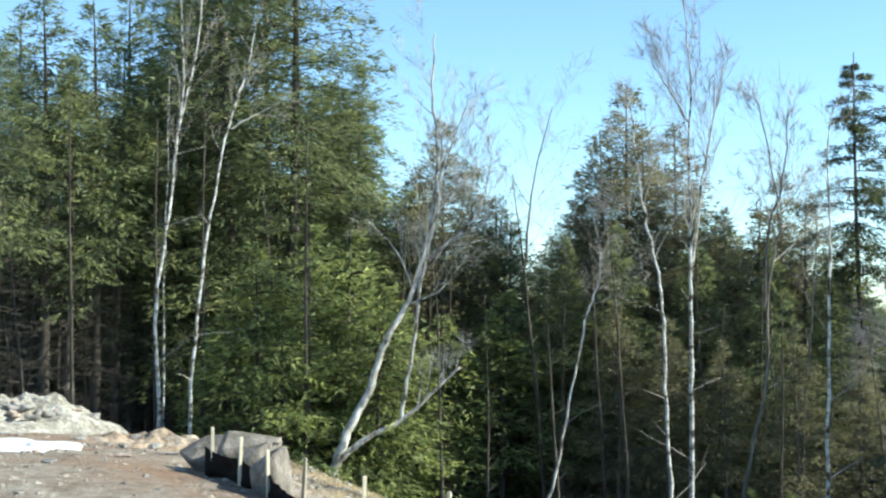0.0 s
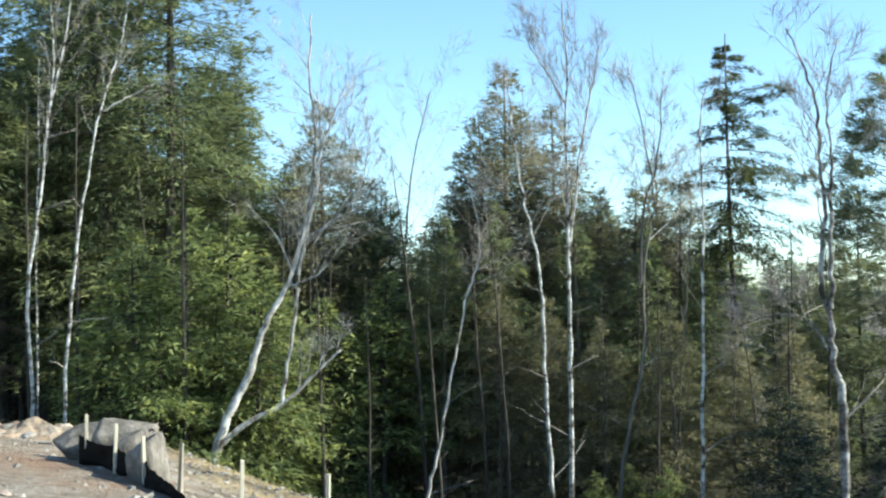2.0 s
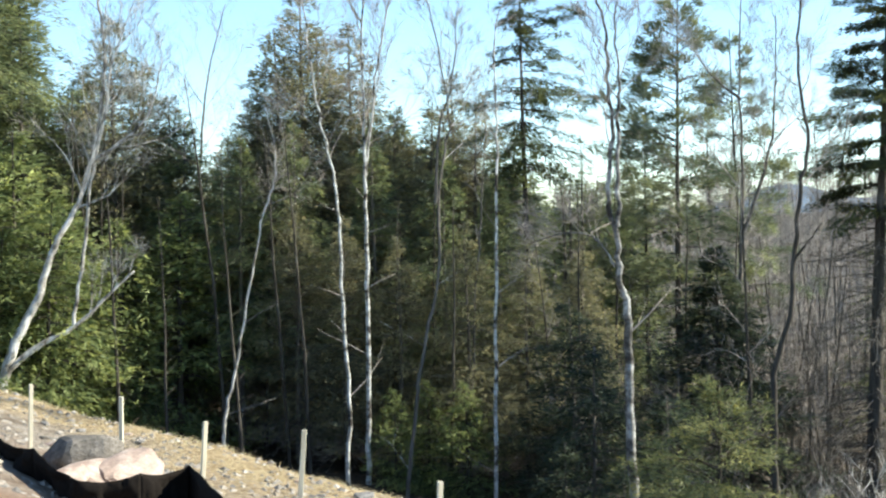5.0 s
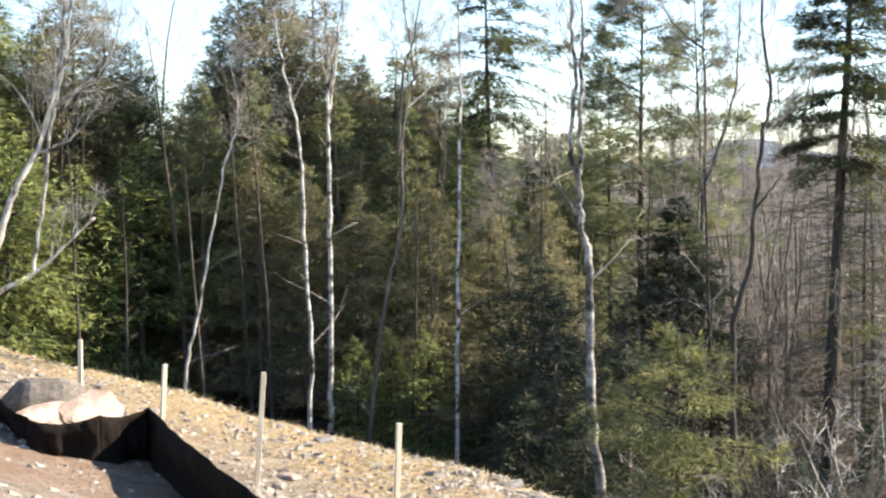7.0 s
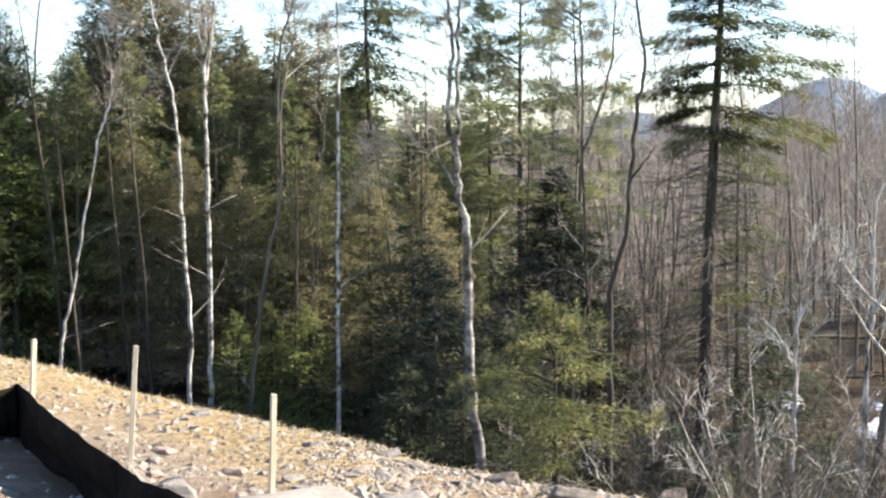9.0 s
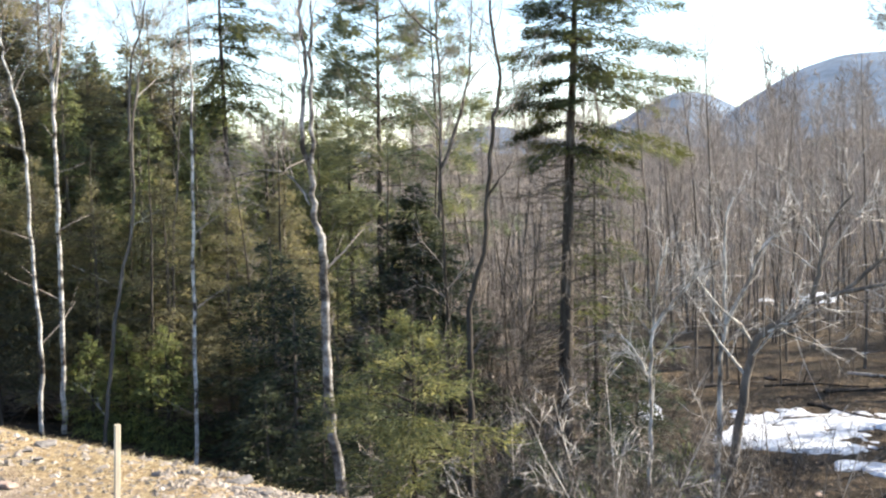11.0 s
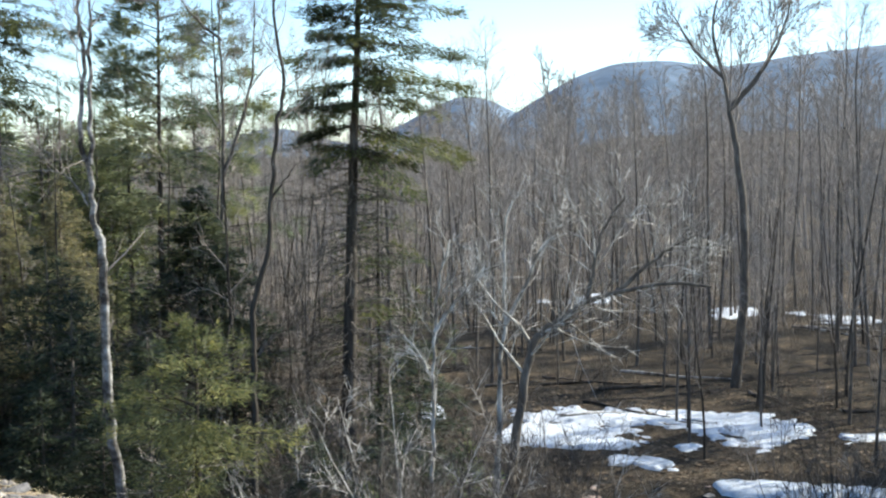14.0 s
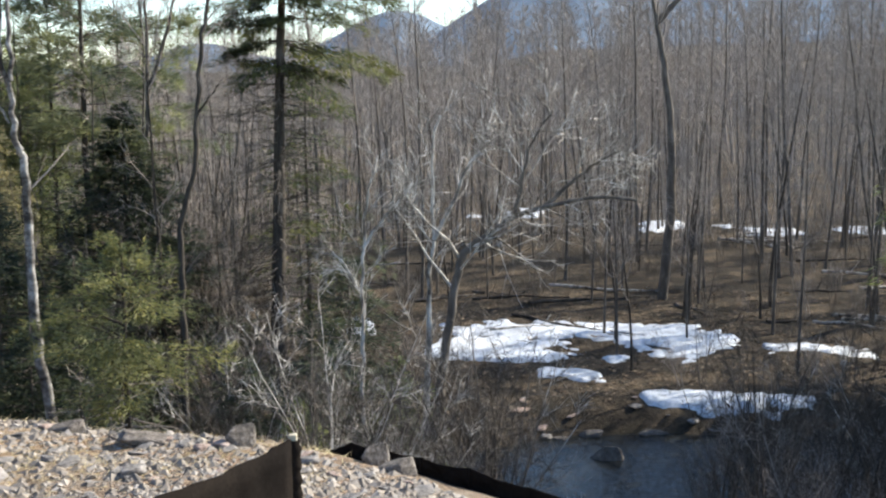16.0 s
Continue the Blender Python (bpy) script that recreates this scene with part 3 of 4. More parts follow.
# ---- bare trees with their own shapes ----
def stem_points(ctrl, d):
    """A smooth stem through a few bearings and elevations at one distance; it swings a little in depth."""
    p = [at(a, d + 0.08 * math.sin(3.1 * i), rise(e, d)) for i, (a, e) in enumerate(ctrl)]
    out = []
    for i in range(len(p) - 1):
        p0, p1, p2, p3 = p[max(i - 1, 0)], p[i], p[i + 1], p[min(i + 2, len(p) - 1)]
        for k in range(5):
            s = k / 5
            q = 0.5 * ((2 * p1) + (p2 - p0) * s + (2 * p0 - 5 * p1 + 4 * p2 - p3) * s * s + (3 * p1 - p0 - 3 * p2 + p3) * s ** 3)
            out.append(q + Vector((R.gauss(0, 0.012), R.gauss(0, 0.012), 0)))
    return out + [p[-1]]


def stem_tree(name, label, d, ctrl, r0, r1, mat, start, count, reach, depth=3, tilt=0.6, side_stems=(), twig_r=0.0032, twig_mat=None, lower=0, category="tree"):
    root = new(name)
    foot = at(ctrl[0][0], d)
    foot.z = height(foot.x, foot.y) - 0.1
    root.location = foot
    first = (ctrl[0][0], math.degrees(math.atan2(foot.z - 0.3 - EYE, d)))
    crown = Soup()
    stems = [([first] + [c for c in ctrl if c[1] > first[1] + 0.5], r0, r1, start, count, reach)] + list(side_stems)
    for i, (cs, a, b, st, cn, rc) in enumerate(stems):
        soup = Soup()
        pts = [q - foot for q in stem_points(cs, d)]
        n = len(pts) - 1
        rr = [(a + (b - a) * (k / n) ** 0.8) * 0.66 for k in range(n + 1)]
        rr = [r * (1 + 0.1 * noise.noise((k * 0.9, d, i))) for k, r in enumerate(rr)]
        soup.tube(pts, rr, 9)
        part("trunk" if i == 0 else "side_stem", soup.mesh("stem", mat), root)
        limbs(crown, pts, rr, R, st, cn, rc, depth, tilt, twig_r, 4, 0.06)
        if lower and i == 0:
            limbs(crown, pts, rr, R, 0.15, lower, 0.9, 1, 0.95, 0.005, 3, -0.02)
    part("crown", crown.mesh("crown", twig_mat or TWIG), root)
    return tagged(root, label, category)


stem_tree("leaning_birch", "leaning pale grey birch forked near its foot", 25, [(4.81, -6.43), (4.47, -5.05), (3.77, -3.55), (3.30, -2.74), (3.00, -1.57), (2.49, -0.40), (1.67, 1.02), (1.20, 2.43), (0.72, 4.79), (0.49, 6.91), (0.73, 9.48), (0.61, 12.03)], 0.165, 0.02, PALE_BARK, 0.55, 18, 2.3, 3, 0.45,
          side_stems=[([(4.63, -5.63), (3.42, -4.71), (2.01, -4.02), (0.60, -2.74), (-0.45, -1.81)], 0.1, 0.03, 0.55, 5, 1.4),
                      ([(1.97, -3.90), (1.55, -1.10), (1.20, 1.72), (0.96, 2.78)], 0.055, 0.04, 0.8, 2, 0.8),
                      ([(1.08, 2.67), (-0.10, 3.49), (-1.17, 4.55), (-1.76, 6.91)], 0.07, 0.012, 0.2, 12, 1.8),
                      ([(0.96, 2.90), (0.49, 4.79), (0.13, 6.91), (-0.82, 9.25)], 0.06, 0.01, 0.2, 12, 1.7)], twig_mat=PALE_BARK)
stem_tree("birch_tree", "slender white birch with a sinuous trunk", 26, [(11.89, -3.37), (12.09, 0.76), (11.56, 4.46), (11.26, 7.70), (10.60, 10.69), (10.28, 13.87)], 0.075, 0.015, BIRCH, 0.55, 10, 2.0, 2, 0.4, lower=5,
          side_stems=[([(11.26, 7.70), (11.05, 9.77), (11.20, 13.16)], 0.045, 0.012, 0.3, 6, 1.2)])
stem_tree("birch_tree", "slender pale birch with a bare upper fork", 25.4, [(10.69, -4.30), (10.39, 0.30), (9.92, 4.49), (9.20, 8.21), (8.52, 10.30), (8.18, 11.91)], 0.07, 0.012, BIRCH, 0.6, 9, 1.7, 2, 0.5, lower=6,
          side_stems=[([(9.19, 7.98), (8.15, 8.58), (6.99, 9.18)], 0.03, 0.008, 0.3, 5, 0.8)])
stem_tree("birch_tree", "thin white birch against dark hemlocks", 29, [(11.7, -3.6), (11.7, 3), (11.6, 10)], 0.06, 0.015, BIRCH, 0.6, 6, 1.3, 2, 0.4)
stem_tree("birch_tree", "slim white birch with a bow in its trunk", 24, [(-8.94, -10.72), (-9.11, -7.94), (-8.97, -4.19), (-8.85, -0.43), (-8.71, 1.67), (-8.24, 3.76), (-7.94, 5.48), (-7.71, 7.59), (-7.44, 9.46)], 0.07, 0.015, BIRCH, 0.6, 14, 1.8, 3, 0.5, lower=8)
stem_tree("birch_tree", "tall straight white birch", 25, [(-9.86, -9.35), (-9.99, -3.50), (-9.98, 0.03), (-9.96, 2.83), (-9.96, 3.57), (-9.94, 7.10), (-10.01, 10.14), (-9.73, 13.36)], 0.085, 0.015, BIRCH, 0.55, 16, 2.4, 3, 0.38, lower=10,
          side_stems=[([(-10.04, 1.92), (-10.50, 5.93), (-10.88, 8.03), (-11.37, 10.35)], 0.04, 0.01, 0.3, 9, 1.5), ([(-9.95, 8.27), (-9.11, 9.68), (-8.29, 11.07)], 0.035, 0.01, 0.3, 8, 1.2)])
stem_tree("birch_tree", "thin grey birch with a bent trunk", 23, [(-11.48, -11.49), (-11.85, -8.01), (-12.42, -4.73), (-12.93, -2.38), (-13.03, 1.15), (-13.49, 3.71), (-13.54, 4.26), (-13.10, 7.08), (-12.54, 9.65)], 0.065, 0.012, GREY_BARK, 0.6, 16, 2.1, 3, 0.5, lower=6,
          side_stems=[([(-12.92, 0.73), (-13.06, 3.55), (-13.68, 5.90), (-13.94, 8.70)], 0.045, 0.01, 0.3, 10, 1.4)], twig_mat=PALE_BARK)
stem_tree("birch_tree", "slim pale birch rising from below the bank", 22, [(-15.12, -12.48), (-15.23, -7.13), (-15.34, -1.94), (-15.47, 2.75), (-15.46, 4.00), (-15.52, 7.74), (-15.82, 8.89)], 0.065, 0.012, BIRCH, 0.7, 10, 1.2, 2, 0.5, lower=10)
stem_tree("birch_tree", "very thin pale young birch", 26, [(-14.20, -9.44), (-14.45, -3.56), (-14.73, -0.03), (-14.96, 2.78), (-15.03, 4.64)], 0.05, 0.01, GREY_BARK, 0.6, 8, 1.0, 2, 0.5, lower=6)
stem_tree("birch_tree", "crooked pale broken birch", 25, [(-3.94, -8.00), (-4.45, -5.94), (-5.10, -2.70), (-5.62, 0.08), (-6.11, 1.47), (-6.26, 3.09), (-5.84, 4.92)], 0.06, 0.012, PALE_BARK, 0.55, 10, 1.7, 3, 0.6, lower=6)
stem_tree("bare_tree", "bare grey maple with upswept limbs", 33, [(-3.2, -5), (-3.2, 2), (-3.6, 6), (-4.4, 9)], 0.09, 0.012, GREY_BARK, 0.35, 16, 3.0, 3, 0.55)
stem_tree("forked_birch", "tall forked birch with a kinked trunk", 17, [(-21.28, -14.11), (-20.87, -10.91), (-20.78, -7.20), (-20.76, -4.39), (-20.69, -3.45), (-20.46, -2.75), (-20.36, -0.87), (-20.02, 0.78), (-20.23, 3.33), (-20.08, 5.81), (-20.04, 7.66), (-19.50, 9.51), (-18.94, 10.90)], 0.118, 0.012, GREY_BIRCH, 0.66, 8, 1.4, 3, 0.5, lower=3,
          side_stems=[([(-20.39, -0.40), (-20.43, 2.17), (-20.52, 4.48), (-20.52, 5.80), (-20.46, 8.10), (-20.89, 10.37)], 0.05, 0.01, 0.4, 9, 1.3),
                      ([(-20.28, -2.04), (-19.43, -0.86), (-18.26, -0.61), (-16.72, -1.06)], 0.025, 0.006, 0.2, 9, 0.8)])
stem_tree("bare_tree", "dark crooked bare tree with a bent trunk", 21, [(-26.56, -12.60), (-26.63, -8.28), (-26.68, -6.21), (-27.36, -4.13), (-27.47, -2.06), (-27.81, 0.91), (-28.14, 2.96), (-27.81, 5.22), (-27.81, 7.46), (-28.03, 9.65)], 0.095, 0.02, BARK, 0.6, 12, 1.5, 3, 0.6,
          side_stems=[([(-27.43, -2.06), (-28.03, -1.15), (-28.59, -0.47)], 0.035, 0.015, 0.3, 4, 0.6)])
stem_tree("bare_tree", "bare grey maple with several upright limbs", 27, [(-25.43, -7.12), (-25.39, -2.95), (-25.51, -0.17), (-25.52, 2.59), (-25.46, 5.33), (-25.58, 8.69)], 0.1, 0.015, GREY_BARK, 0.45, 14, 2.6, 3, 0.45,
          side_stems=[([(-25.51, -0.86), (-26.35, 1.66), (-26.81, 3.70), (-26.92, 7.97)], 0.07, 0.012, 0.3, 12, 1.8), ([(-25.52, 4.65), (-24.44, 5.59), (-23.64, 6.75)], 0.05, 0.012, 0.3, 9, 1.5)])
stem_tree("bare_tree", "large bare tree with a spreading forked crown", 41, [(-46.38, -10.74), (-46.78, -6.10), (-46.77, -2.63), (-46.37, 0.52), (-46.03, 2.57), (-45.51, 4.84), (-45.95, 6.61)], 0.26, 0.03, GREY_BARK, 0.5, 14, 3.6, 3, 0.5, twig_r=0.011,
          side_stems=[([(-46.30, 1.66), (-47.39, 2.99), (-48.25, 4.53), (-48.66, 6.29)], 0.15, 0.025, 0.3, 14, 2.8), ([(-46.03, 2.80), (-44.85, 3.95), (-43.84, 5.56)], 0.1, 0.02, 0.3, 11, 2.3)])
stem_tree("bare_tree", "young grey tree with pale forked limbs", 19, [(-36.73, -14.51), (-36.91, -10.79), (-36.96, -8.44), (-37.17, -7.27), (-37.16, -3.75), (-37.54, -2.12)], 0.085, 0.02, PALE_BARK, 0.5, 9, 1.4, 2, 0.55, twig_r=0.006,
          side_stems=[([(-37.17, -7.27), (-37.95, -5.87), (-38.68, -4.24), (-39.39, -3.55)], 0.06, 0.018, 0.3, 8, 1.2)], twig_mat=PALE_BARK)
stem_tree("bare_tree", "leaning tree with a long pale arching limb", 18, [(-36.96, -16.36), (-37.37, -13.60), (-37.78, -10.81), (-38.17, -8.70), (-38.66, -7.65), (-39.61, -7.08), (-40.56, -6.38), (-42.21, -5.88), (-44.08, -5.59), (-45.70, -5.71)], 0.13, 0.03, GREY_BARK, 0.35, 18, 1.7, 2, 0.65, twig_r=0.0065,
          side_stems=[([(-40.56, -6.38), (-40.93, -4.98), (-41.29, -3.58), (-42.24, -1.97)], 0.065, 0.02, 0.25, 11, 1.5), ([(-41.86, -5.97), (-42.92, -5.00), (-43.97, -4.19), (-45.01, -3.67)], 0.05, 0.016, 0.3, 9, 1.3)], twig_mat=PALE_BARK)
stem_tree("birch_tree", "small white birch with pale twigs", 17, [(-34.16, -15.38), (-34.16, -10.74), (-34.31, -7.47), (-34.47, -5.59), (-34.98, -3.73)], 0.055, 0.018, PALE_BARK, 0.35, 12, 1.2, 2, 0.65, twig_r=0.006,
          side_stems=[([(-34.23, -7.58), (-35.16, -6.31), (-36.37, -4.92)], 0.045, 0.016, 0.2, 9, 1.0), ([(-34.23, -9.81), (-33.69, -8.63), (-33.00, -7.67)], 0.035, 0.012, 0.3, 6, 0.9)], twig_mat=PALE_BARK)

# ---- bare woods on the flat beyond the stream ----
BARE = []
for i in range(5):
    st, cr = bare_tree(R, 13, R.uniform(0.065, 0.1), R.uniform(0.3, 0.5), 30, 2.5, 2, R.uniform(0.42, 0.62), 0.0085, R.uniform(-0.06, 0.06), 0.035, 8)
    BARE.append((st.mesh("trunk", GREY_BARK), cr.mesh("crown", TWIG)))
SLIM = []
for i in range(4):
    st, cr = bare_tree(R, 8, R.uniform(0.05, 0.07), R.uniform(0.3, 0.5), 12, 1.8, 2, R.uniform(0.45, 0.65), 0.007, R.uniform(-0.04, 0.04), 0.03, 5)
    SLIM.append((st.mesh("trunk", BARK if i % 2 else GREY_BARK), cr.mesh("crown", TWIG)))


def dead_pole(rng):
    """A shaded-out stem: bare, with stubs of dead limbs."""
    stem, crown = Soup(), Soup()
    pts = path(Vector((0, 0, -0.4)), Vector((rng.uniform(-0.06, 0.06), 0, 1)), 8.4, 10, rng, 0.025, 0.02)
    rr = [0.055 * (1 - 0.85 * k / 10) for k in range(11)]
    stem.tube(pts, rr, 6)
    limbs(crown, pts, rr, rng, 0.12, 26, 0.55, 1, 0.9, 0.004, 3, -0.05, 1.0, 5)
    return stem.mesh("trunk", BARK), crown.mesh("crown", BARK)


POLES = [dead_pole(R) for _ in range(4)]
for _ in range(40):
    t, c = R.choice(POLES)
    az = R.uniform(-20, 21)
    tree("dead_pole", "thin dark dead stem inside the wood", "tree", t, c, stand(az, R.uniform(25, 31), R.uniform(0.6, 1.0), R.uniform(0, 6.28)), "thin stems in the wood")


def clear(az, d, least):
    p = at(az, d)
    return stream_far(p.x, p.y) > least


n = 0
while n < 190:
    az, d = R.uniform(-66, -24), 36 + 62 * R.random() ** 0.9
    if not clear(az, d, 5) or (az > -26.5 and d < 44) or (abs(az + 42) < 9 and d < 41):
        continue
    t, c = R.choice(BARE)
    s = R.uniform(0.62, 0.84) if az > -45 else R.uniform(0.68, 1.0)
    tree("bare_tree", "bare grey hardwood tree on the flat", "tree", t, c, stand(az, d, s, R.uniform(0, 6.28)), "bare hardwoods beyond the stream")
    n += 1
n = 0
while n < 100:
    az, d = R.uniform(-62, -25), R.uniform(29, 60)
    if not clear(az, d, 4.5) or (-43 < az < -33 and d < 40):
        continue
    t, c = R.choice(SLIM)
    tree("sapling", "thin bare sapling on the leafy flat", "tree", t, c, stand(az, d, R.uniform(0.5, 0.95), R.uniform(0, 6.28)), "bare saplings beyond the stream")
    n += 1


def far_woods():
    """Bare trees past those, too far to count, gathered in one mesh."""
    rng = random.Random(5)
    kinds = []
    for _ in range(4):
        st, cr = bare_tree(rng, 13, 0.13, 0.2, 10, 3.4, 2, 0.55, 0.036, 0, 0.05, 8)
        off = len(st.v)
        kinds.append((np.array(st.v + cr.v), [q for q in st.f] + [tuple(k + off for k in q) for q in cr.f]))
    vs, fs, off = [], [], 0
    for i in range(330):
        az, d = (rng.uniform(-75, 12), 90 + 150 * rng.random()) if i < 200 else (rng.uniform(-66, -33), 150 + 180 * rng.random())
        v, f = rng.choice(kinds)
        m = np.array(stand(az, d, rng.uniform(0.7, 1.05) * (1 if az < -24 else 0.8), rng.uniform(0, 6.28)))
        vs.append(v @ m[:3, :3].T + m[:3, 3])
        fs += [tuple(k + off for k in q) for q in f]
        off += len(v)
    me = bpy.data.meshes.new("far_woods")
    me.from_pydata(np.concatenate(vs).tolist(), [], fs)
    me.materials.append(TWIG)
    return tagged(new("far_woods", me), "far brown-grey leafless woods across the valley", "woods", kind="stuff")


far_woods()


def thicket():
    """Uncounted thin stems and undergrowth between the far trunks."""
    rng = random.Random(8)
    s = Soup()
    for i in range(13000):
        az = rng.uniform(-64, -20)
        d = 52 + 130 * rng.random()
        if not clear(az, d, 3.5) or (az > -24 and d < 60):
            continue
        p = at(az, d)
        p.z = height(p.x, p.y)
        tall = rng.uniform(5, 10) if i % 6 == 0 else rng.uniform(0.6, 2.2)
        w = 0.008 + 0.00022 * d
        a = rng.uniform(-1, 1)
        s.v += [(p.x - w * 0.7, p.y - w * a, p.z - 0.1), (p.x + w * 0.7, p.y + w * a, p.z - 0.1), (p.x + rng.gauss(0, 0.22) * tall, p.y + rng.gauss(0, 0.22) * tall, p.z + tall)]
        o = len(s.v)
        s.f.append((o - 3, o - 2, o - 1))
        if tall > 3:
            foot, tip = Vector(s.v[o - 3]), Vector(s.v[o - 1])
            s.slivers([foot.lerp(tip, 0.25), foot.lerp(tip, 0.65), tip], rng, 7, tall * 0.24, w * 0.9)
    return tagged(new("thicket", s.mesh("thicket", TWIG, False)), "brown-grey leafless undergrowth of the far woods", "undergrowth", kind="stuff")


thicket()


# ---- brush on the bank ----
def shrub(rng, h, stems, mat, spread=0.35):
    s = Soup()
    for _ in range(stems):
        w = rng.uniform(0, 6.28)
        d = Vector((math.cos(w) * spread * rng.random(), math.sin(w) * spread * rng.random(), 1))
        pts = path(Vector((rng.gauss(0, 0.12), rng.gauss(0, 0.12), -0.15)), d, h * rng.uniform(0.6, 1.1), 6, rng, 0.1, 0.0)
        rr = [0.016 * (1 - 0.8 * k / 6) for k in range(7)]
        s.tube(pts, rr, 4)
        limbs(s, pts, rr, rng, 0.25, 5, h * 0.3, 2, 0.7, 0.004, 3, 0.02, 1.0, 4)
    return s.mesh("shrub", mat)


SHRUBS = [shrub(R, 2.6, 4, PALE_BARK if i < 1 else GREY_BARK if i < 3 else TWIG if i < 4 else BARK) for i in range(6)]
for _ in range(20):
    t, c = R.choice(SLIM)
    tree("sapling", "thin bare sapling among the conifers", "tree", t, c, stand(R.uniform(-29, -17.5), R.uniform(25, 37), R.uniform(0.6, 0.95), R.uniform(0, 6.28)), "bare saplings among the conifers")
for _ in range(18):
    ob = new("shrub", R.choice(SHRUBS[2:]))
    ob.matrix_basis = stand(R.uniform(-28, -17.5), R.uniform(23, 31), R.uniform(1.0, 1.9), R.uniform(0, 6.28))
    tagged(ob, "tall leafless brush among the conifers", "shrub", "brush among the conifers")
n = 0
while n < 44:
    az = R.uniform(-58, -27)
    rc = crest(az)[0]
    d = R.uniform(rc + 3.5, 23)
    p = at(az, d)
    if stream_far(p.x, p.y) < 3.0 or (az < -40 and az > -49 and d > 12) or (az < -37 and d < 15):
        continue
    ob = new("shrub", R.choice(SHRUBS))
    ob.matrix_basis = stand(az, d, R.uniform(0.55, 1.15), R.uniform(0, 6.28))
    tagged(ob, "leafless twiggy shrub on the slope", "shrub", "bare shrubs on the bank")
    n += 1
for _ in range(270):
    az, d = R.uniform(-60, -24), R.uniform(27, 66)
    if clear(az, d, 3.5) and not (-51 < az < -36 and 31 < d < 38):
        ob = new("shrub", R.choice(SHRUBS[1:4]))
        ob.matrix_basis = stand(az, d, R.uniform(0.3, 0.85), R.uniform(0, 6.28))
        tagged(ob, "low leafless brush on the leafy flat", "shrub", "low brush on the flat")
for _ in range(22):
    ob = new("shrub", R.choice(SHRUBS[3:]))
    ob.matrix_basis = stand(R.uniform(-58, -48.8), R.uniform(17, 23.2), R.uniform(0.6, 1.0), R.uniform(0, 6.28))
    tagged(ob, "leafless twiggy shrub beside the stream", "shrub", "bare shrubs on the bank")
for _ in range(15):
    ob = new("shrub", R.choice(SHRUBS[2:]))
    ob.matrix_basis = stand(R.uniform(-33.5, -27.5), R.uniform(18, 28), R.uniform(0.8, 1.4), R.uniform(0, 6.28))
    tagged(ob, "leafless brush behind the young hemlock", "shrub", "pale shrubs below the bank")
for _ in range(17):
    ob = new("shrub", R.choice(SHRUBS[:3]))
    ob.matrix_basis = stand(R.uniform(-41.5, -31), R.uniform(13, 18.5), R.uniform(0.7, 1.3), R.uniform(0, 6.28))
    tagged(ob, "pale leafless shrub below the gravel bank", "shrub", "pale shrubs below the bank")
for _ in range(14):
    ob = new("shrub", R.choice(SHRUBS[2:]))
    ob.matrix_basis = stand(R.uniform(-33.5, -27), R.uniform(22, 32), R.uniform(0.9, 1.5), R.uniform(0, 6.28))
    tagged(ob, "leafless brush behind the large spruce", "shrub", "bare shrubs on the bank")
for az, d, s in [(-50, 18, 1.3), (-52, 19, 1.4), (-53.5, 17, 1.2), (-51, 20.5, 1.3), (-55, 20, 1.5), (-48.8, 20, 0.9)]:
    ob = new("shrub", R.choice(SHRUBS[3:]))
    ob.matrix_basis = stand(az, d, s, R.uniform(0, 6.28))
    tagged(ob, "leafless twiggy shrub beside the stream", "shrub", "bare shrubs on the bank")
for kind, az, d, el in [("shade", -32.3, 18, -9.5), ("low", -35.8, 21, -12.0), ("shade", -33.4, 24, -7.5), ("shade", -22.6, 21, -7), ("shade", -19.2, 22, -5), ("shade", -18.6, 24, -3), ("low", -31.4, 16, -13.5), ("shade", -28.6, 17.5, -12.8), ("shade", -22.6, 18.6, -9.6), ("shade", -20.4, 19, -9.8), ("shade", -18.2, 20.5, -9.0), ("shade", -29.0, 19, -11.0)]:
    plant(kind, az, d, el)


def fallen_branch(az, d, length, turn):
    s = Soup()
    a = at(az, d)
    dirn = Vector((math.cos(turn), math.sin(turn), 0))
    pts, rr = [], []
    for k in range(9):
        q = a + dirn * length * (k / 8 - 0.5) + Vector((R.gauss(0, 0.05), R.gauss(0, 0.05), 0))
        pts.append(Vector((q.x - a.x, q.y - a.y, height(q.x, q.y) + 0.05)))
        rr.append(0.06 * (1 - 0.8 * k / 8))
    s.tube(pts, rr, 6)
    limbs(s, pts, rr, R, 0.3, 6, length * 0.25, 1, 0.8, 0.008, 3, 0.1)
    ob = new("fallen_branch", s.mesh("branch", R.choice([GREY_BARK, PALE_BARK, BARK])))
    ob.location = (a.x, a.y, 0)
    return tagged(ob, "fallen grey branch lying on the leaf litter", "branch", "fallen branches")


for _ in range(30):
    az, d = R.uniform(-57, -33), R.uniform(35, 58)
    fallen_branch(az, d, R.uniform(1.2, 4.0), radians(az) + R.uniform(-0.7, 0.7))


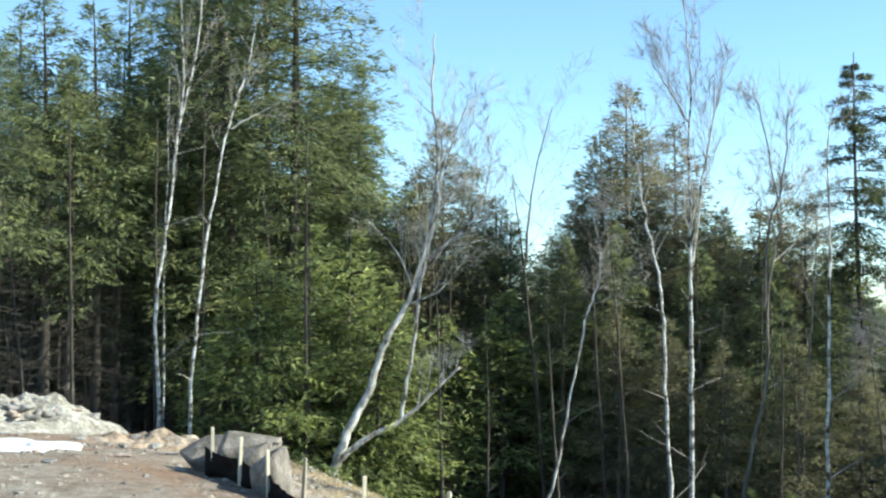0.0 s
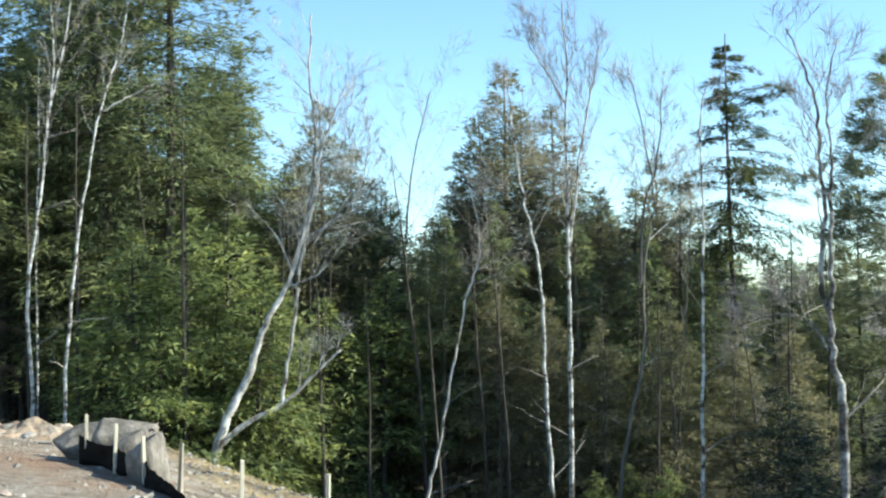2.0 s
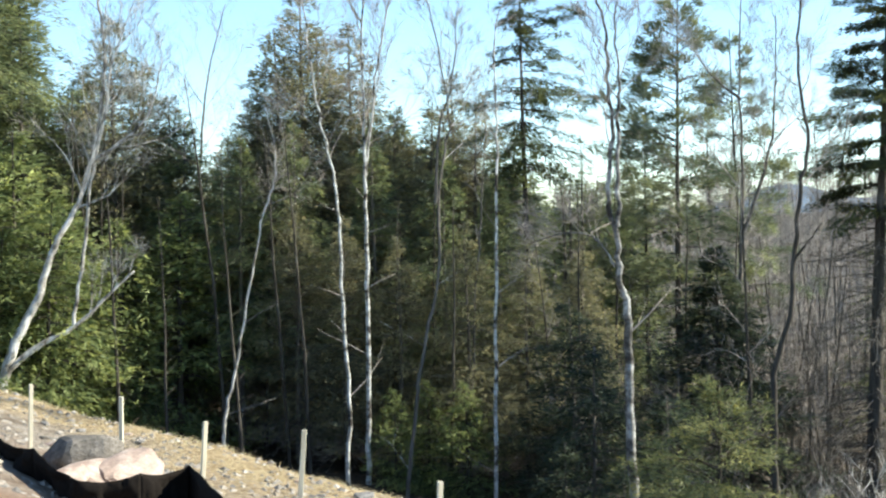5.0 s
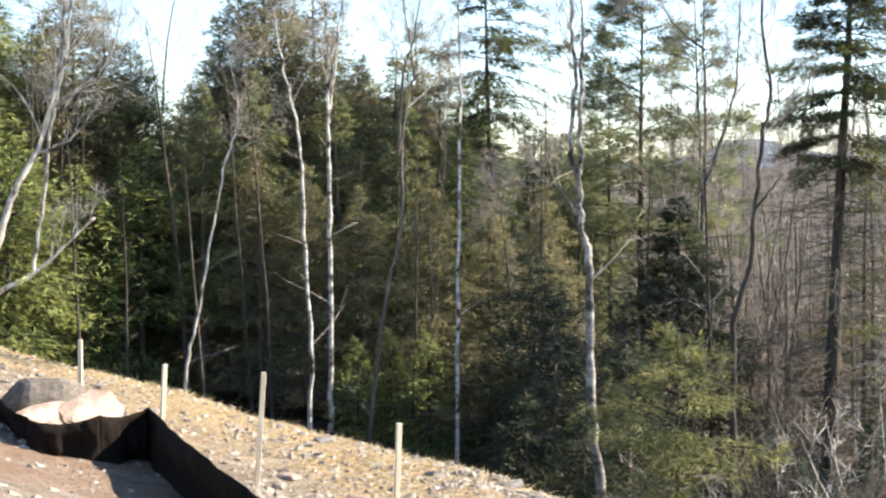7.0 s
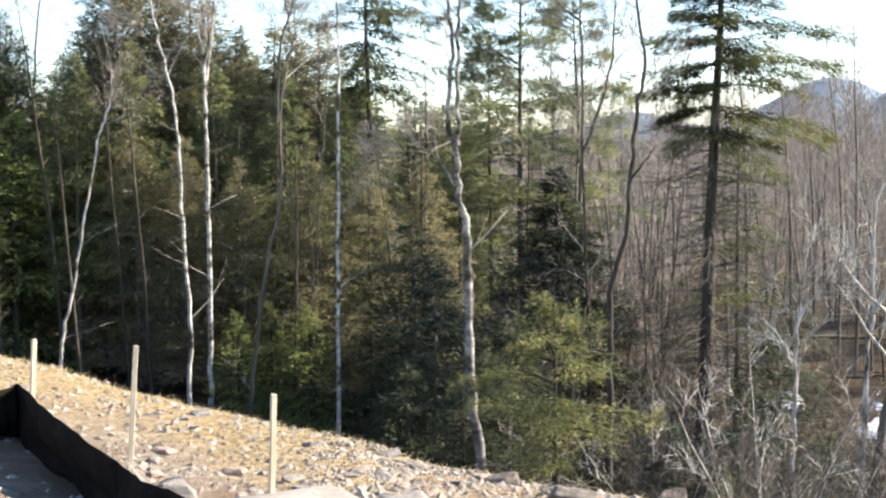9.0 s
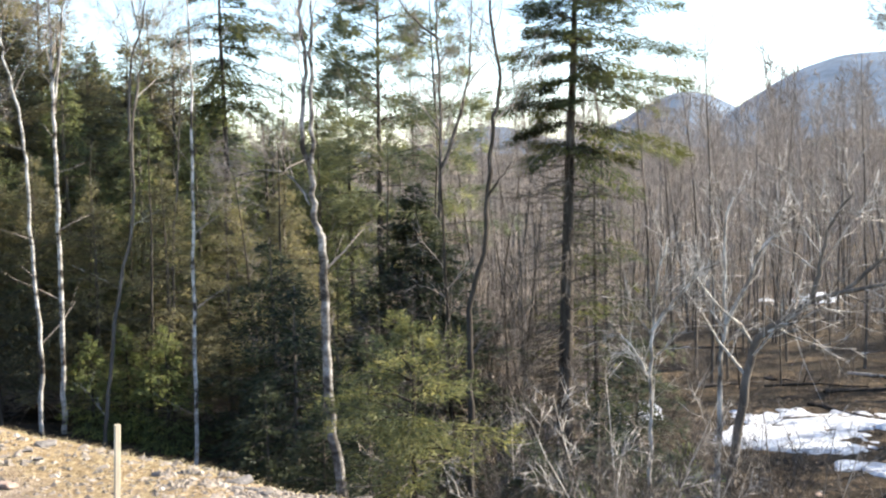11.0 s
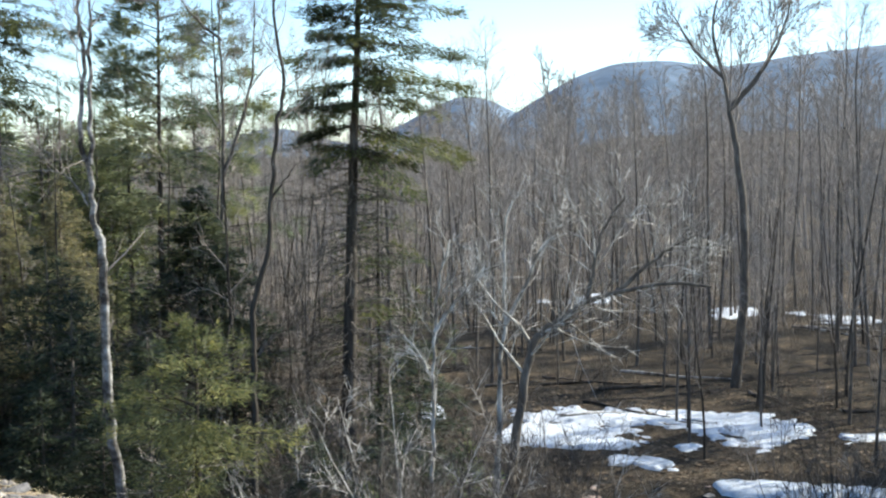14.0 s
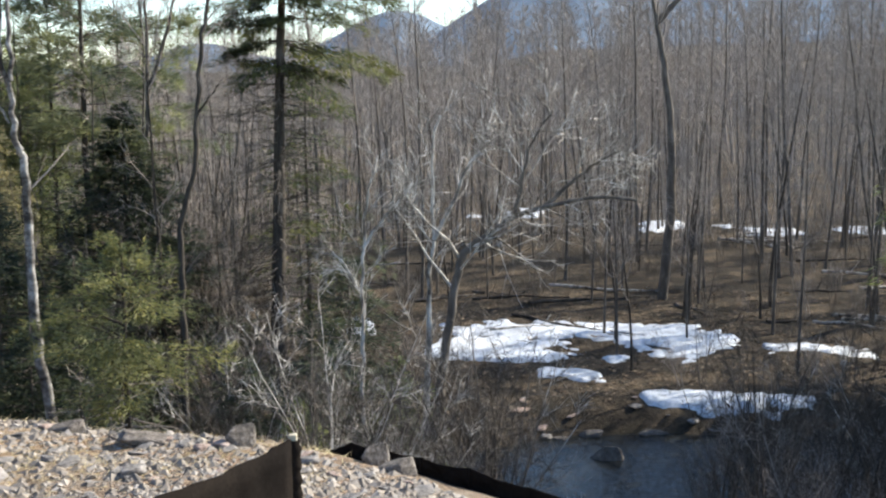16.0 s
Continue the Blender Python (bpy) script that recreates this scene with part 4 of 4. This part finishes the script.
# ---- snow ----
def snow_patch(label, az0, az1, d0, d1, seed, bite=0.55):
    """Old snow with a ragged rim, lying on the ground."""
    na, nd = max(int((az1 - az0) * 9), 24), max(int((d1 - d0) * 9), 24)
    v, f, w = [], [], {}
    for i in range(na + 1):
        for k in range(nd + 1):
            a, d = az0 + (az1 - az0) * i / na, d0 + (d1 - d0) * k / nd
            u, t = 2 * i / na - 1, 2 * k / nd - 1
            p = at(a, d)
            m = 0.95 - u ** 4 * 0.8 - t * t * 0.9 + 1.5 * bite * noise.noise((p.x * 0.4, p.y * 0.4, seed)) + 0.7 * noise.noise((p.x * 1.1, p.y * 1.1, seed)) + 0.45 * noise.noise((p.x * 3.1, p.y * 3.1, seed))
            m -= 6.0 * max(0.0, max(abs(u), abs(t)) - 0.82)
            w[i, k] = m
            h = smooth(0.3, 0.7, m)
            v.append((p.x, p.y, height(p.x, p.y, False) + 0.11 * h - 0.05 + 0.16 * noise.noise((p.x * 0.4, p.y * 0.4, 2)) + 0.03 * noise.noise((p.x * 2.3, p.y * 2.3, seed)) * h))
    for i in range(na):
        for k in range(nd):
            if max(w[i, k], w[i + 1, k], w[i + 1, k + 1], w[i, k + 1]) > 0.2:
                q = i * (nd + 1) + k
                f.append((q, q + nd + 1, q + nd + 2, q + 1))
    me = bpy.data.meshes.new("snow_patch")
    me.from_pydata(v, [], f)
    me.materials.append(SNOW)
    me.polygons.foreach_set("use_smooth", [True] * len(me.polygons))
    return tagged(new("snow_patch", me), label, "snow", "snow patches")


for args in [("bright melting snow on brown leaves", -50.2, -35.6, 31.3, 37.6, 1.0, 0.7), ("small scrap of melting snow", -44.5, -41, 29.8, 31.2, 2.0), ("small bright scrap of snow by the stream", -34.6, -32.2, 34, 38.5, 3.0, 0.3),
             ("bluish shaded snow on the stream bank", -53.5, -45.2, 27.8, 29.6, 4.0), ("broken snow patch under saplings", -57, -50.2, 32, 34.6, 5.0, 1.3), ("far strip of snow in the woods", -56, -44.5, 56.5, 60.5, 6.0, 1.7),
             ("far strip of snow in the woods", -41.5, -38, 63, 67, 8.0, 1.3), ("shaded snow on the forest floor", 1.0, 3.6, 27, 33, 9.0, 0.5),
             ("shaded snow by the stream", -60, -52, 25.5, 28.5, 10.0, 0.8), ("white snow on the building plot", 14.4, 23, 17.6, 21.2, 11.0, 0.35)]:
    snow_patch(*args)


# ---- stones ----
def stone_mesh(rng, flat=0.7, mat=None, sub=1):
    """A broken field stone: the hull of a few scattered points, its edges worn off."""
    bm = bmesh.new()
    for _ in range(15):
        p = Vector((rng.gauss(0, 1), rng.gauss(0, 1), rng.gauss(0, 1))).normalized()
        p = Vector((math.copysign(abs(p.x) ** 0.6, p.x) * 0.55, math.copysign(abs(p.y) ** 0.6, p.y) * 0.45, math.copysign(abs(p.z) ** 0.6, p.z) * 0.45 * flat)) * rng.uniform(0.85, 1.1)
        bm.verts.new(p)
    res = bmesh.ops.convex_hull(bm, input=bm.verts)
    bmesh.ops.delete(bm, geom=list({v for v in res["geom_interior"] if isinstance(v, bmesh.types.BMVert)}), context="VERTS")
    bmesh.ops.bevel(bm, geom=bm.edges[:], offset=0.035, segments=1, affect="EDGES")
    bmesh.ops.triangulate(bm, faces=bm.faces[:])
    if sub > 1:
        bmesh.ops.subdivide_edges(bm, edges=bm.edges[:], cuts=2, use_grid_fill=True)
        o = Vector((rng.uniform(-9, 9), rng.uniform(-9, 9), 0))
        for v in bm.verts:
            v.co *= 1 + 0.09 * noise.noise(v.co * 4 + o) + 0.05 * noise.noise(v.co * 11 + o)
    me = bpy.data.meshes.new("stone")
    bm.to_mesh(me)
    bm.free()
    me.materials.append(mat or STONE)
    return me


STONES = [stone_mesh(R, R.uniform(0.5, 0.85), RED_STONE if i % 4 == 3 else STONE, 2) for i in range(9)]
SMALL = [stone_mesh(R, R.uniform(0.4, 0.8), RED_STONE if i % 3 == 2 else STONE, 1) for i in range(8)]


ROUGH = [stone_mesh(R, R.uniform(0.75, 1.0), BOULDER, 1) for _ in range(6)]


def stone(name, label, az, d, sx, sy, sz, turn=0.0, me=None, group="", lift=0.15):
    p = at(az, d)
    p.z = height(p.x, p.y) + sz * lift
    ob = new(name, me or STONES[(3 if "reddish" in label else R.choice([0, 1, 2, 4, 5, 6, 8]))])
    ob.matrix_basis = Matrix.LocRotScale(p, Euler((R.uniform(-0.2, 0.2), R.uniform(-0.2, 0.2), turn + radians(az))), (sx, sy, sz))
    return tagged(ob, label, "rock", group)


for name, label, az, d, sx, sy, sz in [
        ("boulder", "brown-grey boulder behind the sagging fence", 8.5, 16.5, 0.8, 0.6, 1.1), ("boulder", "slab-sided grey boulder beside the fence", 7.3, 15.3, 0.5, 0.7, 1.0),
        ("boulder", "brown-grey boulder half behind the fabric", 9.8, 17.0, 0.75, 0.6, 0.8), ("boulder", "brown-grey boulder by the fence", 8.0, 16.0, 0.5, 0.5, 0.9),
        ("boulder", "reddish broken boulder on the dry bank", 0.5, 12.3, 0.75, 0.6, 0.7), ("boulder", "reddish broken boulder beside a larger one", 1.7, 12.2, 0.6, 0.5, 0.52), ("boulder", "reddish broken rock at the boulder's foot", 2.6, 12.0, 0.4, 0.35, 0.36),
        ("boulder", "long grey boulder sunk in dry grass", 2.4, 12.9, 0.9, 0.5, 0.6),
        ("boulder", "dark angular rock on the gravel bank", -8.5, 9.3, 0.3, 0.3, 0.3),
        ("boulder", "angular pale rock on the crest", -29.4, 9.2, 0.24, 0.2, 0.26), ("boulder", "rounded brown rock by the black fence", -35.1, 9.0, 0.22, 0.2, 0.26), ("boulder", "flat pale rock by the black fence", -36.2, 8.8, 0.28, 0.24, 0.17),
        ("boulder", "pale rock on the crest", -25.3, 9.5, 0.34, 0.25, 0.16), ("boulder", "grey rock on the crest", -22.4, 10, 0.3, 0.2, 0.14),
        ("boulder", "wet grey rock in the stream", -44.4, 25.6, 0.7, 0.6, 1.3), ("boulder", "pale rock on the stream bank", -41.8, 26.6, 0.34, 0.3, 0.16), ("boulder", "pale rock on the stream bank", -42.4, 27.0, 0.38, 0.3, 0.15),
        ("boulder", "dark rock at the water's edge", -46.2, 27.4, 0.7, 0.4, 0.22), ("boulder", "dark rock at the water's edge", -43.4, 27.2, 0.6, 0.4, 0.2)]:
    stone(name, label, az, d, sx, sy, sz, 0.0, R.choice(ROUGH) if "reddish" not in label and d > 11 or "crest" in label or "fence" in label else None)
FLAT = [stone_mesh(R, 0.75, SLAB, 1) for _ in range(2)]
stone("flat_rock", "large flat pale grey slab sunk in the bank", -13.0, 9.1, 1.75, 1.3, 0.34, 0.25, FLAT[0], "", 0.0)
stone("flat_rock", "smaller flat pale slab beside the large one", -17.3, 8.9, 0.9, 0.7, 0.24, 0.1, FLAT[1], "", 0.05)
for _ in range(20):
    az, d = R.uniform(-50, -40), R.uniform(26.6, 28.8)
    s = R.uniform(0.12, 0.4)
    stone("field_stone", "wet grey stone on the stream bank", az, d, s * 1.2, s * 0.8, s * 0.42, R.uniform(0, 6), R.choice(SMALL), "stones on the stream bank", 0.0)
for _ in range(125):
    az = R.uniform(-43, 8)
    rc = crest(az)[0]
    d = R.uniform(max(rc - 5.5, 5.6), rc - 0.1)
    if az > -4 and d < 12.2:
        continue
    s = R.uniform(0.05, 0.17) * (1.5 if R.random() < 0.15 else 1)
    stone("field_stone", "small angular stone on the gravel bank", az, d, s, s * R.uniform(0.6, 1), s * R.uniform(0.5, 0.8), R.uniform(0, 6), R.choice(SMALL), "stones on the bank", 0.1)
for _ in range(100):
    az = R.uniform(-44, -17)
    rc = crest(az)[0]
    d = rc - 0.05 - 2.2 * R.random()
    s = R.uniform(0.07, 0.2)
    stone("field_stone", "flat angular grey-tan stone on the gravel bank", az, d, s, s * R.uniform(0.6, 1), s * R.uniform(0.3, 0.5), R.uniform(0, 6), R.choice(SMALL), "stones on the bank", 0.1)
for _ in range(30):
    az, d = R.uniform(7, 19), R.uniform(12.5, 22)
    s = R.uniform(0.06, 0.2)
    stone("field_stone", "small pale stone on the dirt plot", az, d, s, s * R.uniform(0.6, 1), s * 0.6, R.uniform(0, 6), R.choice(SMALL), "stones on the plot", 0.1)


def pebbles():
    """Gravel too small to pick apart, in one mesh."""
    rng = random.Random(3)
    v, f = [], []
    for _ in range(30000):
        az = rng.uniform(-44, 19) if rng.random() < 0.6 else rng.uniform(-44, -14)
        rc = crest(az)[0]
        d = rng.uniform(5.0, rc) if az < 8 else rng.uniform(12, rc)
        if (az > 7 or az > -6 and d < 10.8) and rng.random() < 0.75:
            continue
        p = at(az, d)
        s = 0.014 + 0.06 * rng.random() ** 2.2
        z = height(p.x, p.y)
        o = len(v)
        t = rng.uniform(0, 6.28)
        for k in range(4):
            w = t + k * 1.57 + rng.gauss(0, 0.3)
            v.append((p.x + math.cos(w) * s, p.y + math.sin(w) * s * rng.uniform(0.6, 1), z - 0.01))
        v.append((p.x + rng.gauss(0, 0.3) * s, p.y + rng.gauss(0, 0.3) * s, z + s * rng.uniform(0.2, 0.5)))
        f += [(o + k, o + (k + 1) % 4, o + 4) for k in range(4)]
    me = bpy.data.meshes.new("pebbles")
    me.from_pydata(v, [], f)
    me.materials.append(PEBBLE)
    return tagged(new("gravel", me), "loose grey and tan gravel on bare soil", "gravel", kind="stuff")


def island_material(name, stops, rough=0.9):
    m, t, b = material(name, rough, 0.2)
    g = t.nodes.new("ShaderNodeNewGeometry")
    t.links.new(ramp(t, g.outputs["Random Per Island"], stops), b.inputs["Base Color"])
    return m


PEBBLE = island_material("pebble_mix", [(0.0, (0.16, 0.14, 0.12)), (0.4, (0.3, 0.255, 0.21)), (0.75, (0.37, 0.31, 0.245)), (1.0, (0.46, 0.41, 0.355))])
STRAW = island_material("dry_straw", [(0.0, (0.3, 0.21, 0.1)), (0.5, (0.5, 0.39, 0.2)), (1.0, (0.66, 0.56, 0.34))])
LITTER = island_material("fallen_leaves", [(0.0, (0.05, 0.036, 0.024)), (0.5, (0.14, 0.095, 0.058)), (1.0, (0.28, 0.21, 0.14))])
pebbles()


def straw():
    """Flattened dry grass blades along the bank's crest."""
    rng = random.Random(4)
    v, f = [], []
    for _ in range(16000):
        az = rng.uniform(-24, 7) if rng.random() < 0.9 else rng.uniform(-34, -24)
        rc = crest(az)[0]
        d = rc + 0.5 - abs(rng.gauss(0, 1.6))
        p = at(az, d)
        if noise.noise((p.x * 0.8, p.y * 0.8, 3)) < rng.uniform(-0.5, 0.4):
            continue
        z = height(p.x, p.y)
        t, ln = rng.uniform(0, 6.28), rng.uniform(0.05, 0.16)
        c, s = math.cos(t), math.sin(t)
        o = len(v)
        up = rng.uniform(0.004, 0.032)
        v += [(p.x - s * 0.004, p.y + c * 0.004, z), (p.x + s * 0.004, p.y - c * 0.004, z), (p.x + c * ln, p.y + s * ln, z + up)]
        f.append((o, o + 1, o + 2))
    me = bpy.data.meshes.new("dry_grass")
    me.from_pydata(v, [], f)
    me.materials.append(STRAW)
    return tagged(new("dry_grass", me), "flattened straw-coloured dry grass on the bank", "grass", kind="stuff")


straw()


def litter():
    """Fallen leaves and sticks of the wood's floor and the flat."""
    rng = random.Random(6)
    v, f = [], []
    for _ in range(24000):
        az = rng.uniform(-62, 12) if rng.random() < 0.5 else rng.uniform(-60, -28)
        rc = crest(az)[0]
        d = rc + 0.8 + 34 * rng.random() ** 1.2
        p = at(az, d)
        if stream_far(p.x, p.y) < 3.2:
            continue
        z = height(p.x, p.y)
        o, t, ln = len(v), rng.uniform(0, 6.28), rng.uniform(0.02, 0.045) * (1 if d < 18 else 2)
        for k in range(4):
            w = t + k * 1.57
            v.append((p.x + math.cos(w) * ln * (1 if k % 2 else 0.6), p.y + math.sin(w) * ln * (1 if k % 2 else 0.6), z + rng.uniform(0.0, 0.6) * ln))
        f.append((o, o + 1, o + 2, o + 3))
    me = bpy.data.meshes.new("leaf_litter")
    me.from_pydata(v, [], f)
    me.materials.append(LITTER)
    return tagged(new("leaf_litter", me), "brown fallen leaves on the forest floor", "leaves", kind="stuff")


litter()


def mound(name, label, az, d, wide, deep, tall, mat, seed):
    v, f, n, m = [], [], 64, 26
    c = at(az, d)
    for i in range(m + 1):
        for k in range(n):
            s, w = i / m, 2 * math.pi * k / n
            x, y = c.x + math.cos(w) * s * wide, c.y + math.sin(w) * s * deep
            h = (1 - s ** 1.6) * tall * (1 + 0.6 * noise.noise((x * 0.9, y * 0.9, seed))) + 0.16 * noise.noise((x * 3, y * 3, seed)) * (1 - s * s) + 0.07 * noise.noise((x * 8, y * 8, seed)) * (1 - s * s)
            v.append((x, y, height(x, y) + h - 0.06 * s))
    for i in range(m):
        for k in range(n):
            k2 = (k + 1) % n
            f.append((i * n + k, (i + 1) * n + k, (i + 1) * n + k2, i * n + k2))
    me = bpy.data.meshes.new(name)
    me.from_pydata(v, [], f)
    me.materials.append(mat)
    return tagged(new(name, me), label, "mound")


DIRT = mottled("brown_subsoil", (0.2, 0.13, 0.085), (0.34, 0.25, 0.175), (0.46, 0.39, 0.31), 2.0, 0.95, 0.9, 0.1, 16.0)
mound("gravel_pile", "pale heap of gravel and snow at the plot's edge", 17.0, 22.4, 1.7, 1.2, 0.45, GRAVEL_PILE, 1.0)
mound("gravel_pile", "long pale gravel heap by the wood", 20.5, 22, 2.2, 1.2, 0.45, GRAVEL_PILE, 2.0)
mound("dirt_mound", "low mound of reddish brown soil", 11.6, 20, 1.7, 0.9, 0.16, DIRT, 3.0)

for _ in range(36):
    az, d = R.gauss(16.6, 1.4), R.gauss(22.0, 0.7)
    s = R.uniform(0.1, 0.34)
    p = at(az, d)
    rise_ = 0.34 * max(0.0, 1 - ((p - at(17.0, 22.4)).length / 1.5) ** 2)
    ob = stone("field_stone", "pale broken rock in the gravel heap", az, d, s, s * 0.8, s * 0.7, R.uniform(0, 6), R.choice(SMALL), "rocks of the gravel heap", 0.1)
    ob.location.z += rise_
for az, d, s in [(12.9, 20.4, 0.3), (12.2, 19.6, 0.24), (11.2, 19.9, 0.32), (10.6, 18.9, 0.26), (13.3, 19.2, 0.2), (9.9, 17.6, 0.3)]:
    stone("boulder", "grey rock on the disturbed soil", az, d, s, s * 0.8, s * 0.6, R.uniform(0, 6))

# ---- silt fence ----
def box_part(name, size, m, mat, parent, bevel=0.003):
    bm = bmesh.new()
    bmesh.ops.create_cube(bm, size=1.0, matrix=Matrix.Diagonal((*size, 1)))
    bmesh.ops.bevel(bm, geom=bm.edges[:], offset=bevel, segments=1, affect="EDGES")
    bm.transform(m)
    me = bpy.data.meshes.new(name)
    bm.to_mesh(me)
    bm.free()
    me.materials.append(mat)
    return part(name, me, parent)


def stake(az, d, el, lean=0.0, mat=None, wide=0.036, label="sawn wooden stake driven into the bank"):
    p = at(az, d)
    top = rise(el, d)
    p += at(az - 90, (top - height(p.x, p.y)) * math.sin(radians(-lean)))
    g = height(p.x, p.y)
    ln = top - g + 0.25
    bm = bmesh.new()
    bmesh.ops.create_cube(bm, size=1.0, matrix=Matrix.Translation((0, 0, ln / 2 - 0.25)) @ Matrix.Diagonal((wide, wide * 0.85, ln, 1)))
    bmesh.ops.bevel(bm, geom=bm.edges[:], offset=0.003, segments=1, affect="EDGES")
    for v in bm.verts:
        if v.co.z > 0.1:
            v.co.z += 0.008 * noise.noise(v.co * 30 + Vector((az, d, 0)))
    me = bpy.data.meshes.new("stake")
    bm.to_mesh(me)
    bm.free()
    me.materials.append(mat or STAKE)
    ob = new("fence_stake", me)
    ob.matrix_basis = Matrix.Translation((p.x, p.y, g)) @ pose(0, 0, 0, 0, 0, az) @ pose(0, 0, 0, 0, lean, 0) @ pose(0, 0, 0, 0, 0, R.uniform(-25, 25))
    return tagged(ob, label, "stake", "fence stakes")


for args in [(6.18, 14.3, -5.44, 1), (3.76, 13.3, -6.17, 2), (0.27, 12.9, -6.83, 1), (9.9, 16.3, -4.15, 0), (8.75, 15.7, -4.55, 2), (7.7, 15, -5.1, -1),
             (-3.08, 11.32, -7.98, 4), (-7.11, 10.3, -8.48, 4.5), (-12.72, 9.4, -10.75, 2.5), (-32.20, 5.8, -15.36, -1)]:
    stake(*args)
stake(6.2, 14.0, -5.4, 3, GREY_BARK, 0.03, "dark weathered stake by the bank")


def fabric(label, line, seed=0.0, sag=0.12, slack=1.0):
    """Geotextile hung along a line of (bearing, distance, height of the upper edge): one panel from stake to stake."""
    root = new("silt_fence")
    root.location = at(line[0][0], line[0][1], line[0][2] - 0.6)
    rows, seg = 11, 18
    for j in range(len(line) - 1):
        a, b = line[j], line[j + 1]
        pa, pb = at(a[0], a[1], a[2]), at(b[0], b[1], b[2])
        side = (pb - pa).cross(Vector((0, 0, 1))).normalized()
        v, f = [], []
        for k in range(seg + 1):
            s = k / seg
            p = pa.lerp(pb, s)
            p.z -= sag * 4 * s * (1 - s)
            g = height(p.x, p.y)
            ends = smooth(0, 0.15, s) * smooth(1, 0.85, s)
            for r in range(rows):
                t = r / (rows - 1)
                u = (j + s) * 1.7
                fold = (0.07 * math.sin(3.1 * u + 2.2 * t) * t + 0.1 * noise.noise((u * 2.2, t * 2.4, seed)) * (0.25 + t)) * ends + 0.035 * noise.noise((u * 5 + t * 4, t * 9 - u * 2, seed)) * ends
                q = p.copy()
                q.z = p.z + (g - 0.05 - p.z) * t
                v.append(tuple(q + side * fold * slack - root.location))
        for i in range(seg):
            for r in range(rows - 1):
                q = i * rows + r
                f.append((q, q + 1, q + rows + 1, q + rows))
        me = bpy.data.meshes.new("panel")
        me.from_pydata(v, [], f)
        me.materials.append(FABRIC)
        me.polygons.foreach_set("use_smooth", [True] * len(me.polygons))
        ob = part("panel", me, root)
        mod = ob.modifiers.new("thick", "SOLIDIFY")
        mod.thickness = 0.006
    return tagged(root, label, "fence")


fabric("sagging black silt fence fabric along the plot", [(10.2, 16.4, 0.28), (8.8, 15.8, 0.2), (7.7, 15.1, 0.12), (6.6, 13.6, 0.02), (5.0, 12.6, -0.12), (3.76, 12.0, -0.13), (2.15, 10.8, -0.21), (-0.4, 10.8, -0.19), (-2.35, 11.1, -0.2)], 1.0, 0.04)
fabric("black silt fence fabric running down the bank", [(-2.35, 11.1, -0.2), (-6.32, 7.9, -0.16), (-8.4, 7.1, -0.14), (-16, 5.3, -0.05), (-25.2, 4.95, 0.1), (-32.15, 5.75, rise(-15.55, 5.75))], 2.0, 0.03)
fabric("low black silt fence along the slope's edge", [(a, d, rise(e, d)) for a, d, e in [(-32.6, 9.5, -15.95), (-34.0, 9.4, -15.65), (-35.2, 9.2, -15.85), (-37, 9.0, -16.35), (-39.1, 8.9, -16.8), (-41.7, 8.7, -17.6), (-50, 8.2, -19.5)]], 3.0, 0.02, 0.35)


def wrap(az, d, top, foot_z):
    """Fabric wound round the end stake, gathered in small horizontal ribs."""
    s = Soup()
    p = at(az, d)
    n = 46
    pts = [Vector((0, 0, foot_z + (top - foot_z) * k / n)) for k in range(n + 1)]
    s.tube(pts, [0.034 + 0.006 * math.sin(k * 1.9) + 0.004 * noise.noise((k * 0.7, 1, 2)) for k in range(n + 1)], 12)
    ob = new("fabric_wrap", s.mesh("wrap", FABRIC))
    ob.matrix_basis = Matrix.Translation((p.x, p.y, 0))
    return tagged(ob, "ribbed black fabric wound round the end stake", "fabric", "")


wrap(-32.20, 5.8, rise(-15.61, 5.8), height(*at(-32.20, 5.8).xy) - 0.05)
